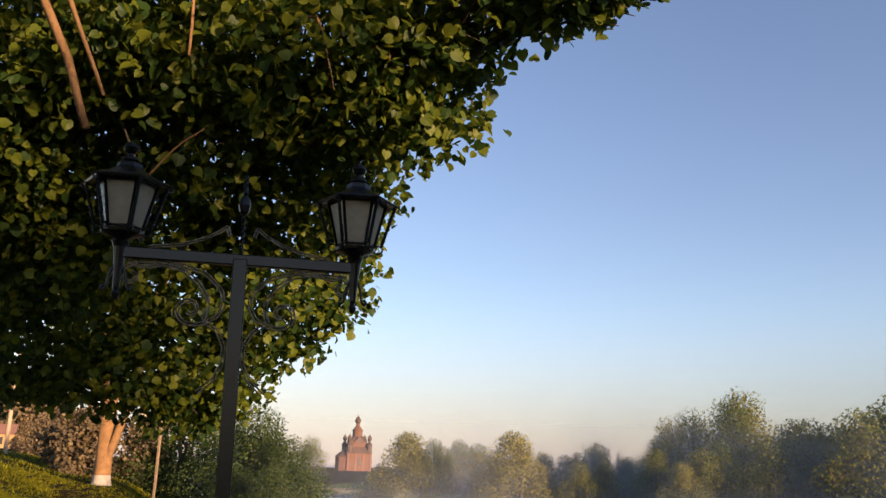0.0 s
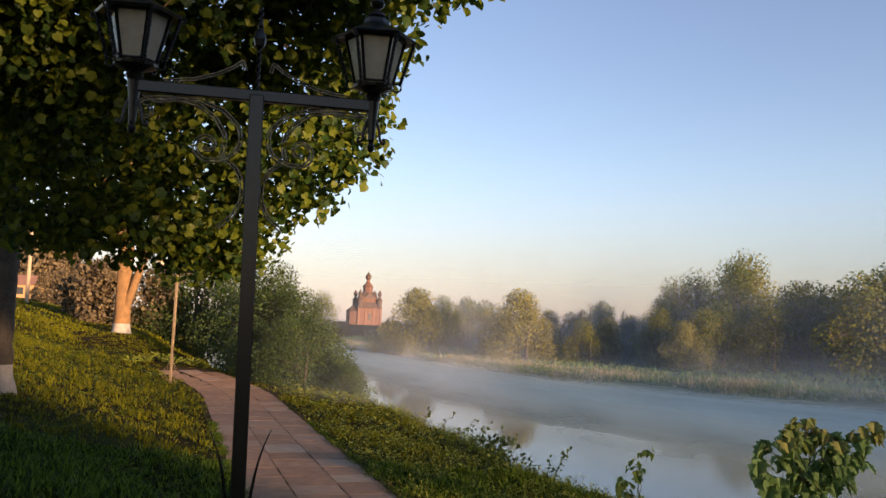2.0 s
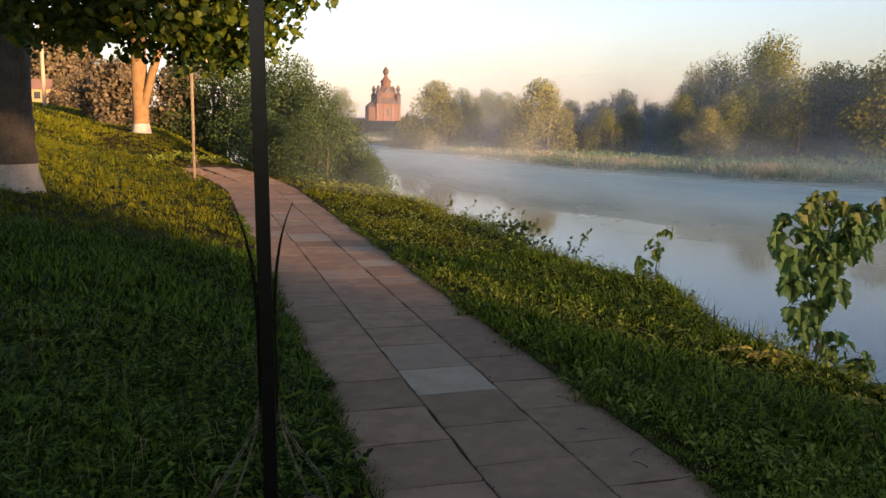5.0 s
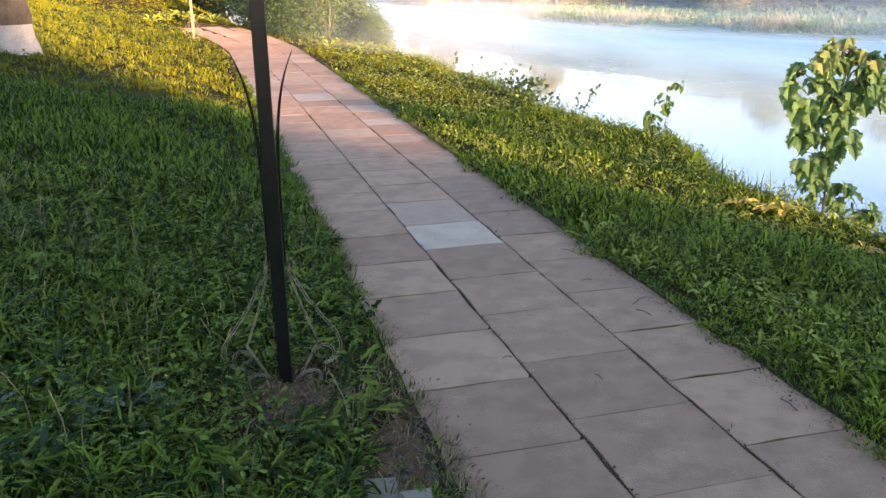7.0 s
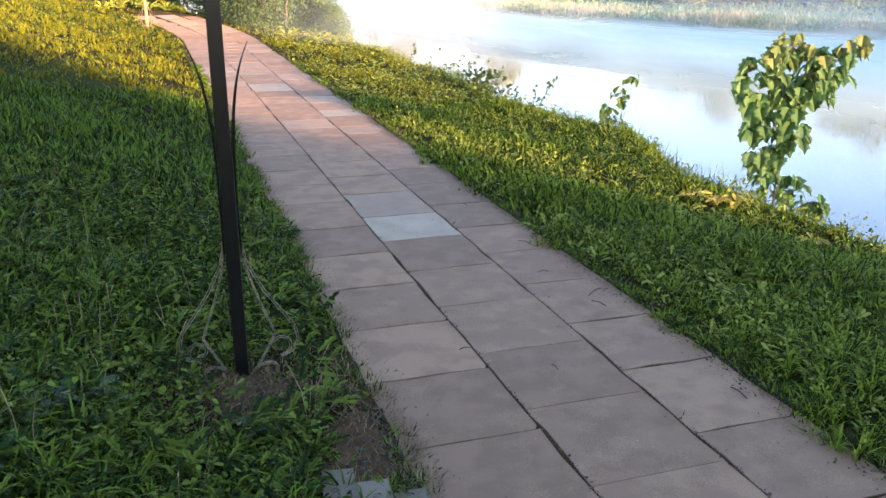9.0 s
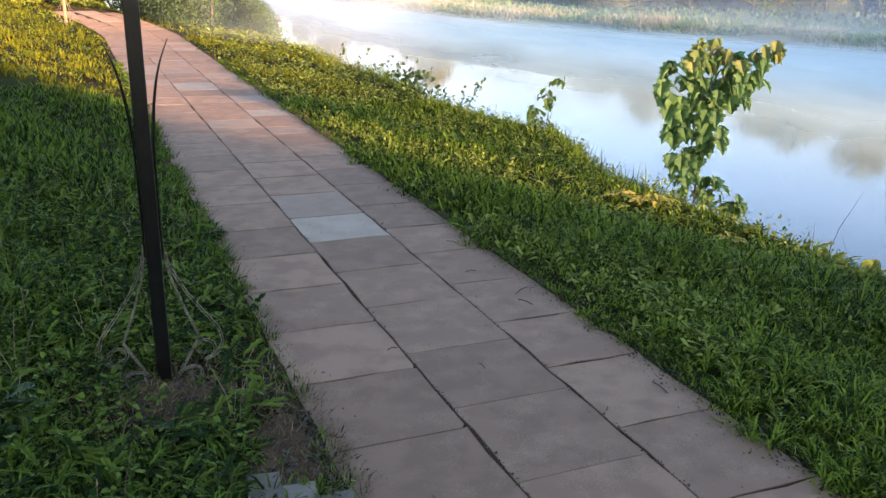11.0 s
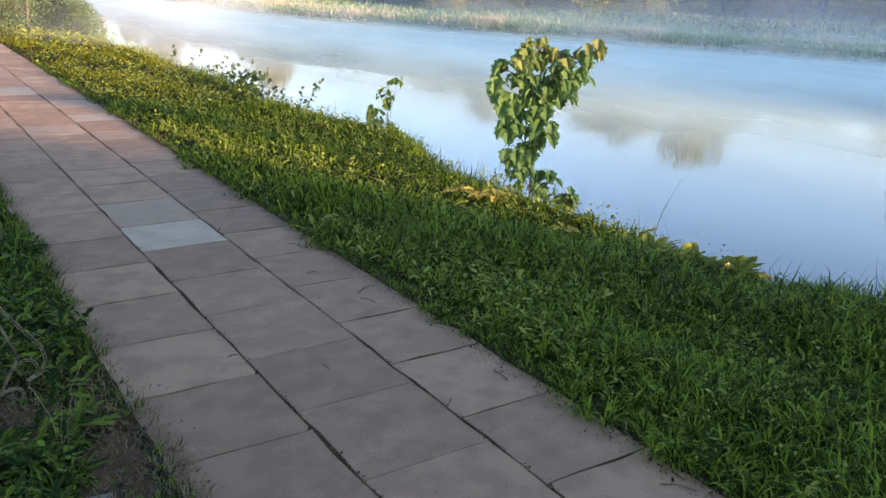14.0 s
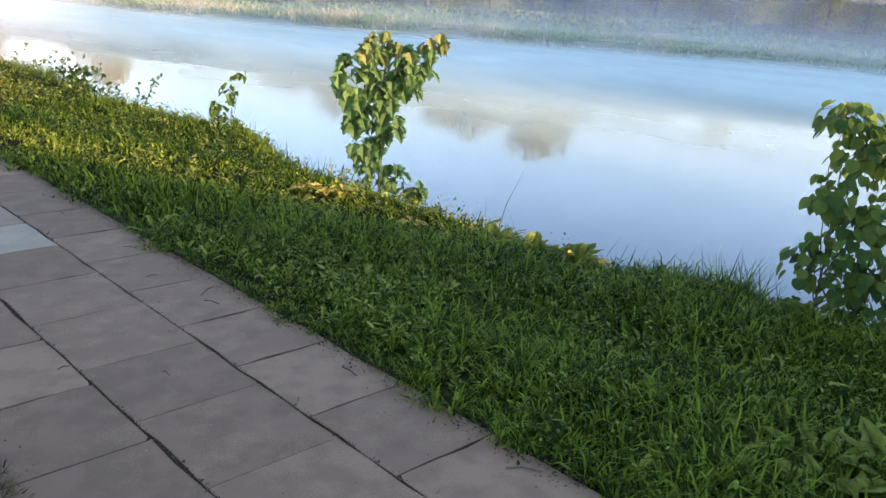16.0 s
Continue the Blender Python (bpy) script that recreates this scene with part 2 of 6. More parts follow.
def scatter(tv, tf, pos, tip, up, size):
    """Copies of a template leaf (x across, y to the tip, z up) at pos, pointing along tip."""
    tip = tip / (np.linalg.norm(tip, axis=1)[:, None] + 1e-9)
    x = np.cross(tip, up)
    x /= np.linalg.norm(x, axis=1)[:, None] + 1e-9
    z = np.cross(x, tip)
    s = np.broadcast_to(np.asarray(size, float), (len(pos),))[:, None, None]
    v = pos[:, None] + s * (tv[None, :, 0:1] * x[:, None] + tv[None, :, 1:2] * tip[:, None] + tv[None, :, 2:3] * z[:, None])
    f = tf[None] + (np.arange(len(pos)) * len(tv))[:, None, None]
    return v.reshape(-1, 3), f.reshape(-1, tf.shape[1])


def unit(n, r=rng):
    v = r.normal(size=(n, 3))
    return v / np.linalg.norm(v, axis=1)[:, None]


def leaf_template(outline, fold=0.12):
    """A folded leaf from half an outline of (half-width, along) pairs."""
    v = [(0, 0, 0)] + [(w, a, fold * w) for w, a in outline] + [(0, outline[-1][1] + 0.12, -0.06)] + [(-w, a, fold * w) for w, a in outline[::-1]]
    n = len(v)
    return np.array(v), np.array([(0, k, k + 1) for k in range(1, n - 1)])


def lobed_template(outline, fold=0.2):
    """A leaf with teeth or lobes: strips from a drooping midrib out to the half outline."""
    last = outline[-1][1] + 0.14
    rib = [(0, a, -0.25 * a * a) for _, a in outline]
    v = [(0, 0, 0)] + rib + [(w, a, fold * w - 0.25 * a * a) for w, a in outline] + [(-w, a, fold * w - 0.25 * a * a) for w, a in outline] + [(0, last, -0.25 * last * last)]
    n, f = len(outline), []
    for base in (1 + n, 1 + 2 * n):
        f.append((0, 1, base))
        for k in range(n - 1):
            f += [(1 + k, 2 + k, base + k), (2 + k, base + k + 1, base + k)]
        f.append((n, 3 * n + 1, base + n - 1))
    return np.array(v, float), np.array(f)


HEART = leaf_template([(0.24, -0.1), (0.46, 0.1), (0.48, 0.38), (0.36, 0.62), (0.14, 0.82)], 0.18)
OVAL = leaf_template([(0.2, 0.25), (0.24, 0.55)])
SPEAR = leaf_template([(0.11, 0.25), (0.13, 0.55)])
CLUMP = np.array([(0, -0.06, 0), (0.5, 0.34, 0.15), (0, 0.82, -0.06), (-0.5, 0.34, 0.15)]), np.array([(0, 1, 2), (0, 2, 3)])
MAPLE = lobed_template([(0.3, -0.12), (0.34, 0.04), (0.6, 0.1), (0.6, 0.26), (0.4, 0.34), (0.48, 0.6), (0.24, 0.66), (0.13, 0.84)], 0.06)
CRINKLED = lobed_template([(0.1, 0.06), (0.2, 0.2), (0.19, 0.32), (0.27, 0.46), (0.22, 0.6), (0.2, 0.74), (0.09, 0.9)], 0.35)
CRINKLED[0][8:22, 2] += 0.05 * np.sin(np.arange(14) * 2.4)


def lacy_template(pairs=7):
    """A finely cut leaf: a rib with paired, pointed leaflets."""
    v, f = [], []
    for k in range(pairs):
        a, w = 0.12 + 0.78 * k / pairs, 0.30 * math.sin(math.pi * (0.22 + 0.7 * k / pairs))
        for side in (-1, 1):
            n = len(v)
            v += [(0, a - 0.03, -0.2 * a * a), (0, a + 0.05, -0.2 * a * a), (side * w * 0.55, a + 0.11, 0.05 - 0.2 * a * a), (side * w, a + 0.1, 0.02 - 0.2 * a * a), (side * w * 0.6, a + 0.0, 0.05 - 0.2 * a * a)]
            f += [(n, n + 1, n + 2), (n, n + 2, n + 4), (n + 4, n + 2, n + 3)]
    n = len(v)
    v += [(-0.012, 0, 0), (0.012, 0, 0), (0, 1.0, -0.2)]
    f.append((n, n + 1, n + 2))
    return np.array(v), np.array(f)


LACY = lacy_template()
NARROW = leaf_template([(0.15, 0.22), (0.17, 0.52)], 0.3)
JAGGED = lobed_template([(0.03, 0.15), (0.09, 0.3), (0.04, 0.36), (0.13, 0.55), (0.06, 0.6), (0.11, 0.78)], 0.3)
BLADE_V = np.array([(-0.4, 0, 0), (0.4, 0, 0), (0.5, 0.5, -0.1), (-0.5, 0.5, -0.1), (0, 0.92, -0.42)])
BLADE_F = np.array([(0, 1, 2), (0, 2, 3), (3, 2, 4)])
# a long blade that arches over and hangs its tip
ARCH_V = np.array([(-0.4, 0, 0), (0.4, 0, 0), (0.5, 0.42, -0.05), (-0.5, 0.42, -0.05), (0.42, 0.74, -0.24), (-0.42, 0.74, -0.24), (0, 0.8, -0.62)])
ARCH_F = np.array([(0, 1, 2), (0, 2, 3), (3, 2, 4), (3, 4, 5), (5, 4, 6)])


# ---- the lie of the land ----
def smooth01(a):
    a = np.clip(a, 0, 1)
    return a * a * (3 - 2 * a)


WAY = np.array([(-0.3115, 0.9502), (0.9502, 0.3115)])   # along the walkway; across it, to the river
ORIGIN = np.array([0.715, 2.62])                     # on the walkway's middle line
WATER_Z = -1.5


def middle(u):
    """The walkway's middle line at u metres along it: straight, then bending uphill to the left."""
    return -0.045 * np.maximum(u - 15.6, 0) ** 2


def to_uv(x, y):
    dx, dy = x - ORIGIN[0], y - ORIGIN[1]
    u = dx * WAY[0][0] + dy * WAY[0][1]
    v = dx * WAY[1][0] + dy * WAY[1][1] - middle(np.clip(u, -60, 24))
    return u, v


def to_xy(u, v):
    w = v + middle(np.clip(u, -60, 24))
    return ORIGIN[0] + u * WAY[0][0] + w * WAY[1][0], ORIGIN[1] + u * WAY[0][1] + w * WAY[1][1]


SHORE = np.array([(-90, 150), (-40, 118), (-16, 94), (-5, 75), (-0.4, 60), (3.4, 53), (6.3, 47), (13, 39.5), (17.8, 36.5), (21.5, 33), (27, 28), (32, 24), (45, 8), (55, -25), (90, -80), (300, -300)], float)


def far_side(x, y):
    """Metres past the far waterline, towards the far bank (negative: on the river)."""
    return (y - np.interp(x, SHORE[:, 0], SHORE[:, 1])) * 0.8


def wobble(x, y, s, seed=0.0):
    return (np.sin(x * 1.7 / s + seed) * np.cos(y * 1.3 / s + 2 * seed) + np.sin((x + y) * 0.9 / s + 1.3 + seed)) / 2


def brink(u):
    """How far from the middle line the bank breaks away to the river, u metres along."""
    return 2.68 + 0.42 * np.exp(-((u - 5.5) / 0.8) ** 2) + 0.25 * smooth01((1.0 - u) / 1.3) + 0.12 * smooth01((u - 7.5) / 4)


def ground_z(x, y):
    x, y = np.asarray(x, float), np.asarray(y, float)
    u, v = to_uv(x, y)
    left = np.maximum(-v - 0.85, 0)
    z = 1.75 * (1 - np.exp(-0.165 * left * left / (left + 1.2))) + 0.02 * wobble(x, y, 0.5) * smooth01(left)
    z = z + 1.05 * smooth01((u - 15) / 16) * smooth01((3 - v) / 3)
    right = np.maximum(v - 0.85, 0)
    bank = -0.025 * right - 0.02 * right * smooth01(right) + 0.03 * wobble(x, y, 0.4, 1)
    drop = smooth01((v - brink(u) - 0.08 * wobble(x, y, 1.2, 3)) / 2.0)
    river = bank * (1 - drop) - 2.4 * drop
    past = far_side(x, y)
    rise = smooth01((past + 2.0) / 4.5)
    land = -0.95 + 0.25 * wobble(x, y, 6) * smooth01(past / 10) + 1.2 * smooth01(past / 90)
    right_z = river * (1 - rise) + land * rise
    z = np.where(v > 0.85, right_z + z * (1 - drop), z)
    bed = (v > -0.80) & (v < 0.70) & (u > -10) & (u < 26)
    return np.where(bed, z - 0.004, z)


def spaced(*runs):
    return np.unique(np.concatenate([np.arange(a, b, s) for a, b, s in runs]).round(3))


def build_ground():
    xs = spaced((-900, -100, 80), (-100, -30, 6), (-30, -8, 0.8), (-8, 7, 0.11), (7, 14, 0.5), (14, 60, 2.2), (60, 140, 10), (140, 1000, 90))
    ys = spaced((-400, -60, 50), (-60, -6, 4), (-6, 0.5, 0.6), (0.5, 14, 0.11), (14, 30, 0.5), (30, 90, 1.6), (90, 200, 10), (200, 1600, 100))
    X, Y = np.meshgrid(xs, ys, indexing="xy")
    V = np.stack([X, Y, ground_z(X, Y)], -1).reshape(-1, 3)
    nx, ny = len(xs), len(ys)
    i, j = np.meshgrid(np.arange(nx - 1), np.arange(ny - 1), indexing="xy")
    k = (j * nx + i).ravel()
    F = np.stack([k, k + 1, k + nx + 1, k + nx], -1)
    ob = new("ground", mesh_from("ground", V, F, M_SOIL, True))
    tagged(ob, "grassy river bank and meadow of dark soil and turf", "ground", kind="structure")


build_ground()

river_bm = bmesh.new()
bmesh.ops.create_grid(river_bm, x_segments=8, y_segments=8, size=320, matrix=Matrix.Translation((60, 60, WATER_Z)))
river = part("water", (river_bm, M_WATER), None)
tagged(river, "still misty river mirroring the pale morning sky", "river", kind="structure")


# ---- walkway ----
def slab_mesh(name, mat, seed, sx, sy, wear=0.006):
    """A slab with uneven, crumbled edges and knocked corners."""
    r = random.Random(seed)
    hx, hy = sx / 2, sy / 2
    rim = []
    for (ax, ay), (bx, by) in (((-hx, -hy), (hx, -hy)), ((hx, -hy), (hx, hy)), ((hx, hy), (-hx, hy)), ((-hx, hy), (-hx, -hy))):
        nx, ny = (ay - by), (bx - ax)
        n = math.hypot(nx, ny)
        chip = r.random() ** 3 * 0.022
        for k, t in enumerate((0.0, 0.05, 0.32, 0.64, 0.95)):
            push = chip if k == 0 else r.random() ** 2 * wear * (2.2 if k in (2, 3) else 1.0)
            rim.append((ax + (bx - ax) * t + nx / n * push, ay + (by - ay) * t + ny / n * push + (r.random() - 0.5) * 0.002))
    bm = bmesh.new()
    top = [bm.verts.new((x * 0.997, y * 0.997, r.uniform(-0.0008, 0.0008))) for x, y in rim]
    low = [bm.verts.new((x, y, -0.035)) for x, y in rim]
    bm.faces.new(top)
    for k in range(len(rim)):
        q = (k + 1) % len(rim)
        bm.faces.new((low[k], low[q], top[q], top[k]))
    me = bpy.data.meshes.new(name)
    bm.to_mesh(me)
    bm.free()
    me.materials.append(mat)
    return me


# cross joints of the three rows, in metres along the walkway
JOINTS = [[0.19, 0.705, 1.225, 1.75, 2.28, 2.815, 3.42, 3.945, 4.45, 4.99, 5.55, 6.11, 6.66, 7.25],
          [-0.19, 0.33, 0.835, 1.39, 1.91, 2.46, 2.985, 3.585, 4.12, 4.66, 5.18, 5.72, 6.24, 6.70, 7.25, 7.83, 8.36, 8.9, 9.56, 10.1, 10.6, 11.15, 11.72],
          [-0.51, -0.01, 0.515, 1.02, 1.548, 2.07, 2.60, 3.15, 3.75, 4.26, 4.775, 5.3, 5.83, 6.22, 6.85, 7.27, 7.8, 8.34]]
ROW_EDGES = [(-0.79, -0.2635), (-0.2612, 0.2535), (0.2558, 0.72)]


def build_walkway():
    walkway = tagged(new("pavement"), "riverside walkway of worn square concrete slabs in three rows", "walkway", kind="structure")
    us, vs = np.arange(-9.5, 20.9, 0.11), np.linspace(-0.87, 0.82, 15)
    U, W = np.meshgrid(us, vs, indexing="ij")
    X, Y = to_xy(U, W)
    V = np.stack([X, Y, ground_z(X, Y) + 0.001], -1).reshape(-1, 3)
    k = np.array([i * 15 + j for i in range(len(us) - 1) for j in range(14)])
    part("joint_soil", mesh_from("joint_soil", V, np.stack([k, k + 15, k + 16, k + 1], 1), M_BED, True), walkway, "dark soil in the slab joints")
    pale_at, mid_at = {(1, 2.46), (2, 6.85), (1, 8.9), (0, 9.9)}, {(1, 2.985), (1, 6.24), (2, 5.83), (2, 7.8), (1, 10.6), (1, 11.72)}
    r = random.Random(4)
    shared = {}
    for row, (v0, v1) in enumerate(ROW_EDGES):
        joints = list(JOINTS[row])
        while joints[0] > -9.4:
            joints.insert(0, joints[0] - 0.525)
        while joints[-1] < 20.3:
            joints.append(joints[-1] + 0.545)
        for a, b in zip(joints, joints[1:]):
            gap = r.choice((0.001, 0.002, 0.003, 0.006))
            mat = M_PALE if (row, a) in pale_at else M_MID if (row, a) in mid_at or (a > 7 and r.random() < 0.12) else M_SLAB
            u, v = (a + b) / 2, (v0 + v1) / 2
            x, y = to_xy(u, v)
            x2, y2 = to_xy(u + 0.1, v)
            key = (mat.name, row, round(b - a - gap, 2), r.randrange(3))
            if key not in shared:
                shared[key] = slab_mesh("slab", mat, len(shared), v1 - v0, b - a - gap)
            ob = new("slab", shared[key])
            ob.parent = walkway
            turn = math.degrees(math.atan2(y2 - y, x2 - x)) - 90
            z = float(ground_z(x, y)) + 0.006
            slope = (float(ground_z(x2, y2)) + 0.006 - z) / 0.1
            ob.matrix_basis = pose(x, y, z + r.uniform(-0.0008, 0.0008), math.degrees(math.atan(slope)) + r.uniform(-0.07, 0.07), r.uniform(-0.1, 0.1), turn + r.uniform(-0.25, 0.25))


build_walkway()


# ---- trees ----
def blob_points(r, n, centre, radii, shell=0.55):
    d = unit(n, r)
    rad = shell + (1 - shell) * r.random(n) ** 0.7
    return np.asarray(centre) + d * rad[:, None] * np.asarray(radii), d


def limb(r, a, b, r0, r1, bend=0.1, n=7):
    """A bent, tapering limb from a to b."""
    a, b = np.asarray(a, float), np.asarray(b, float)
    t = np.linspace(0, 1, n)[:, None]
    size = np.linalg.norm(b - a)
    off = r.normal(size=3) * bend * size
    p = a * (1 - t) + b * t + off * (t * (1 - t)) * 2 + r.normal(size=(n, 3)) * bend * 0.12 * size * np.sin(np.pi * t)
    p[:, 2] += 0.12 * size * np.sin(np.pi * t[:, 0])
    return tube(p, np.linspace(r0, r1, n), 6)


def make_tree(name, seed, height, width, base, mat, leaves, size, lobes=16, label="", category="tree", bark=None, trunk=0.03, stems=1):
    """A tree or bush with its foot at the origin: trunk and limbs, crown of leafy lobes from base upwards."""
    r = np.random.default_rng(seed)
    thing = tagged(new(name), label, category)
    wood = []
    mids, rads = [], []
    for k in range(lobes):
        h = base + (height - base) * (k + 0.6) / lobes
        t = (h - base) / (height - base)
        spread = width / 2 * (0.35 + 0.65 * math.sin(math.pi * min(1, 0.25 + 0.72 * t)))
        if t > 0.75:
            spread *= 1.35 - t * 0.9
        ang = k * 2.4 + r.normal() * 0.5
        rad = width * r.uniform(0.15, 0.27)
        off = max(spread - rad * 0.7, 0) * r.uniform(0.45, 1.05)
        mids.append((off * math.cos(ang), off * math.sin(ang), h - rad * 0.35))
        rads.append((rad, rad, rad * r.uniform(0.65, 1.0)))
    foot = [(0.0, 0.0)] if stems == 1 else [(r.normal() * width * 0.12, r.normal() * width * 0.12) for _ in range(stems)]
    for fx, fy in foot:
        top = (fx * 1.3 + r.normal() * width * 0.03, fy * 1.3 + r.normal() * width * 0.03, height * (0.78 if stems == 1 else 0.55))
        wood.append(limb(r, (fx, fy, -0.15), top, height * trunk, height * trunk * 0.2, 0.04, 10))
    for m in mids:
        k = r.integers(len(foot))
        h0 = min(m[2] * r.uniform(0.5, 0.8), height * 0.75)
        wood.append(limb(r, (foot[k][0], foot[k][1], max(h0, 0.05)), m, height * trunk * 0.38, height * trunk * 0.08, 0.1))
    wv, wf = merge(wood)
    part("trunk", mesh_from("trunk", wv, wf, bark or M_BARK, True), thing)
    total = sum(a[0] ** 2 for a in rads)
    pts, out = [], []
    for m, rd in zip(mids, rads):
        p, d = blob_points(r, max(20, int(leaves * rd[0] ** 2 / total)), m, rd, 0.5)
        pts.append(p)
        out.append(d)
    p, d = np.concatenate(pts), np.concatenate(out)
    keep = p[:, 2] > 0.05
    p, d = p[keep], d[keep]
    tip = d * 0.5 + unit(len(p), r) * 0.8 + np.array([0, 0, -0.35])
    v, f = scatter(*CLUMP, p, tip, d + unit(len(p), r) * 0.28, size * r.uniform(0.5, 1.25, len(p)))
    part("crown", mesh_from("crown", v, f, mat), thing)
    return thing


def ground_pose(x, y, turn=0.0, scale=1.0, sink=0.05):
    return pose(x, y, float(ground_z(x, y)) - sink, 0, 0, turn) @ Matrix.Diagonal((scale, scale, scale, 1))


def polar(az, d):
    return d * math.sin(radians(az)), d * math.cos(radians(az))


def place_trees():
    """The woods on the far bank, the willows by the bend and the shrubs on the near bank."""
    wood = [make_tree("tree", 11, 8.0, 7.6, 0.3, M_FAR, 10000, 0.165, 26, "broad-leaved green tree in the misty wood across the river"),
            make_tree("tree", 12, 6.5, 6.4, 0.0, M_FAR, 8500, 0.16, 24, "dense green tree in the misty wood across the river"),
            make_tree("tree", 13, 5.0, 5.6, 0.0, M_FAR, 7500, 0.15, 22, "low bushy green tree in the misty wood across the river", stems=3)]
    willow = [make_tree("willow_tree", 21, 5.2, 6.2, 0.0, M_WILLOW, 12000, 0.15, 26, "sunlit yellow-green willow on the far river bank", stems=3),
              make_tree("willow_tree", 22, 4.2, 4.6, 0.0, M_WILLOW, 9000, 0.14, 22, "low sunlit willow bush on the far river bank", stems=4)]
    r = random.Random(5)
    spots = [(0, 19.0, 84, 1.18), (0, 16.0, 88, 0.82), (1, 14.0, 80, 0.85), (1, 12.0, 78, 0.62), (2, 10.0, 76, 0.85), (2, 8.4, 78, 0.75), (1, 21.4, 78, 0.82), (1, 23.2, 74, 0.75), (1, 25.2, 76, 0.85),
             (1, 27.2, 70, 0.75), (0, 29.0, 74, 0.62), (1, 31.5, 70, 0.85), (0, 34.2, 70, 0.5), (1, 37, 68, 0.6), (1, 40, 66, 0.6), (0, 43.5, 68, 0.62), (1, 47, 66, 0.6), (1, 51, 64, 0.6), (0, 56, 64, 0.55),
             (1, 61, 62, 0.65), (1, 67, 62, 0.7), (2, 13.0, 70, 0.8), (2, 16.5, 70, 0.85), (2, 19.2, 68, 0.9), (2, 21.8, 66, 0.85), (2, 24.0, 64, 0.85), (2, 28, 62, 0.75), (2, 32.6, 68, 0.7), (2, 36, 68, 0.65), (2, 42, 68, 0.6),
             (1, 45.5, 72, 0.62), (2, 49, 66, 0.75), (2, 53, 64, 0.7), (1, 39, 74, 0.6), (2, 34.5, 68, 0.65), (1, 56, 66, 0.6), (1, -0.6, 118, 1.05), (1, 1.0, 124, 1.0), (0, -8.6, 97, 0.56), (2, 0.6, 84, 0.8), (2, 2.4, 86, 0.8), (2, -1.2, 84, 0.8), (1, 6.4, 120, 0.75)]
    # the wood's lower storey closes up between the tall crowns
    spots += [(r.choice((1, 2, 2)), 9.0 + 1.25 * k + r.uniform(-0.4, 0.4), r.uniform(62, 72), (0.7 if k < 4 else 0.8 if k < 9 else 1.02 if k < 11 else 1.2) * r.uniform(0.85, 1.15)) for k in range(26)]
    spots += [(2, -1.5 + 1.3 * k + r.uniform(-0.4, 0.4), r.uniform(86, 98), r.uniform(0.85, 1.1)) for k in range(10)]
    spots += [(0, 18.2, 82, 0.95), (0, 14.6, 84, 0.72)]
    first = set()
    for kind, az, d, s in spots:
        x, y = polar(az, d)
        m = ground_pose(x, y, r.uniform(0, 360), s * r.uniform(0.95, 1.05) * (1.1 if az > 33 else 1.28 if az > 20.5 else 1.0))
        if kind in first:
            copy_thing(wood[kind], m)
        else:
            first.add(kind)
            wood[kind].matrix_basis = m
    # unseen tall trees added on the river's bend upstream, shading the low far bank
    for k in range(7):
        x, y = 51 + 3.3 * k, -17 + 3.6 * k
        copy_thing(wood[0], ground_pose(x, y, 40 * k, 1.15 * r.uniform(0.92, 1.08)))
    first = set()
    for kind, az, d, s in [(0, -2.3, 72, 1.02), (0, 4.6, 66, 1.0), (1, -4.0, 74, 0.95), (1, 3.0, 68, 0.9), (1, 6.2, 67, 0.8), (1, 15.2, 62, 0.85), (1, 19.8, 64, 0.95), (1, 23.4, 64, 0.95), (1, 26.6, 64, 0.95)]:
        x, y = polar(az, d)
        m = ground_pose(x, y, r.uniform(0, 360), s)
        if kind in first:
            copy_thing(willow[kind], m)
        else:
            first.add(kind)
            willow[kind].matrix_basis = m
    shrub = [make_tree("shrub", 31, 3.6, 3.4, 0.0, M_SHRUB, 19000, 0.062, 22, "dense leafy green shrub on the near river bank", "shrub", stems=5),
             make_tree("shrub", 32, 2.3, 2.8, 0.0, M_SHRUB, 14000, 0.058, 20, "low leafy green shrub on the near river bank", "shrub", stems=5)]
    first = set()
    for kind, az, d, s in [(0, -12.0, 25, 1.05), (0, -14.4, 36, 1.35), (0, -10.2, 24, 0.8), (1, -8.6, 23, 0.95), (1, -7.4, 22.5, 0.75), (1, -10.8, 21.5, 0.8), (0, -16.8, 39, 1.35), (1, -13, 23, 0.7), (1, -6.6, 21.5, 0.5), (0, -9.4, 28, 1.0), (0, -12.2, 33, 1.3)]:
        x, y = polar(az, d)
        m = ground_pose(x, y, r.uniform(0, 360), s)
        if kind in first:
            copy_thing(shrub[kind], m)
        else:
            first.add(kind)
            shrub[kind].matrix_basis = m


place_trees()


# ---- the great lime tree over the lamp ----
def trunk_mesh(r, height, r0, r1, lean, n=66, sides=18):
    pts = []
    for k in range(n):
        t = k / (n - 1)
        h = height * t
        rad = r0 + (r1 - r0) * t + r0 * 0.35 * math.exp(-h / 0.25)
        for s in range(sides):
            a = 2 * math.pi * s / sides
            rr = rad * (1 + 0.07 * math.sin(3 * a + h) + 0.05 * math.sin(7 * a + 2.3 * h) + r.normal() * 0.02)
            pts.append((lean[0] * h + rr * math.cos(a), lean[1] * h + rr * math.sin(a), h - 0.15))
    i, j = np.meshgrid(np.arange(n - 1), np.arange(sides), indexing="ij")
    j2 = (j + 1) % sides
    f = np.stack([i * sides + j, i * sides + j2, (i + 1) * sides + j2, (i + 1) * sides + j], -1).reshape(-1, 4)
    return np.array(pts), f


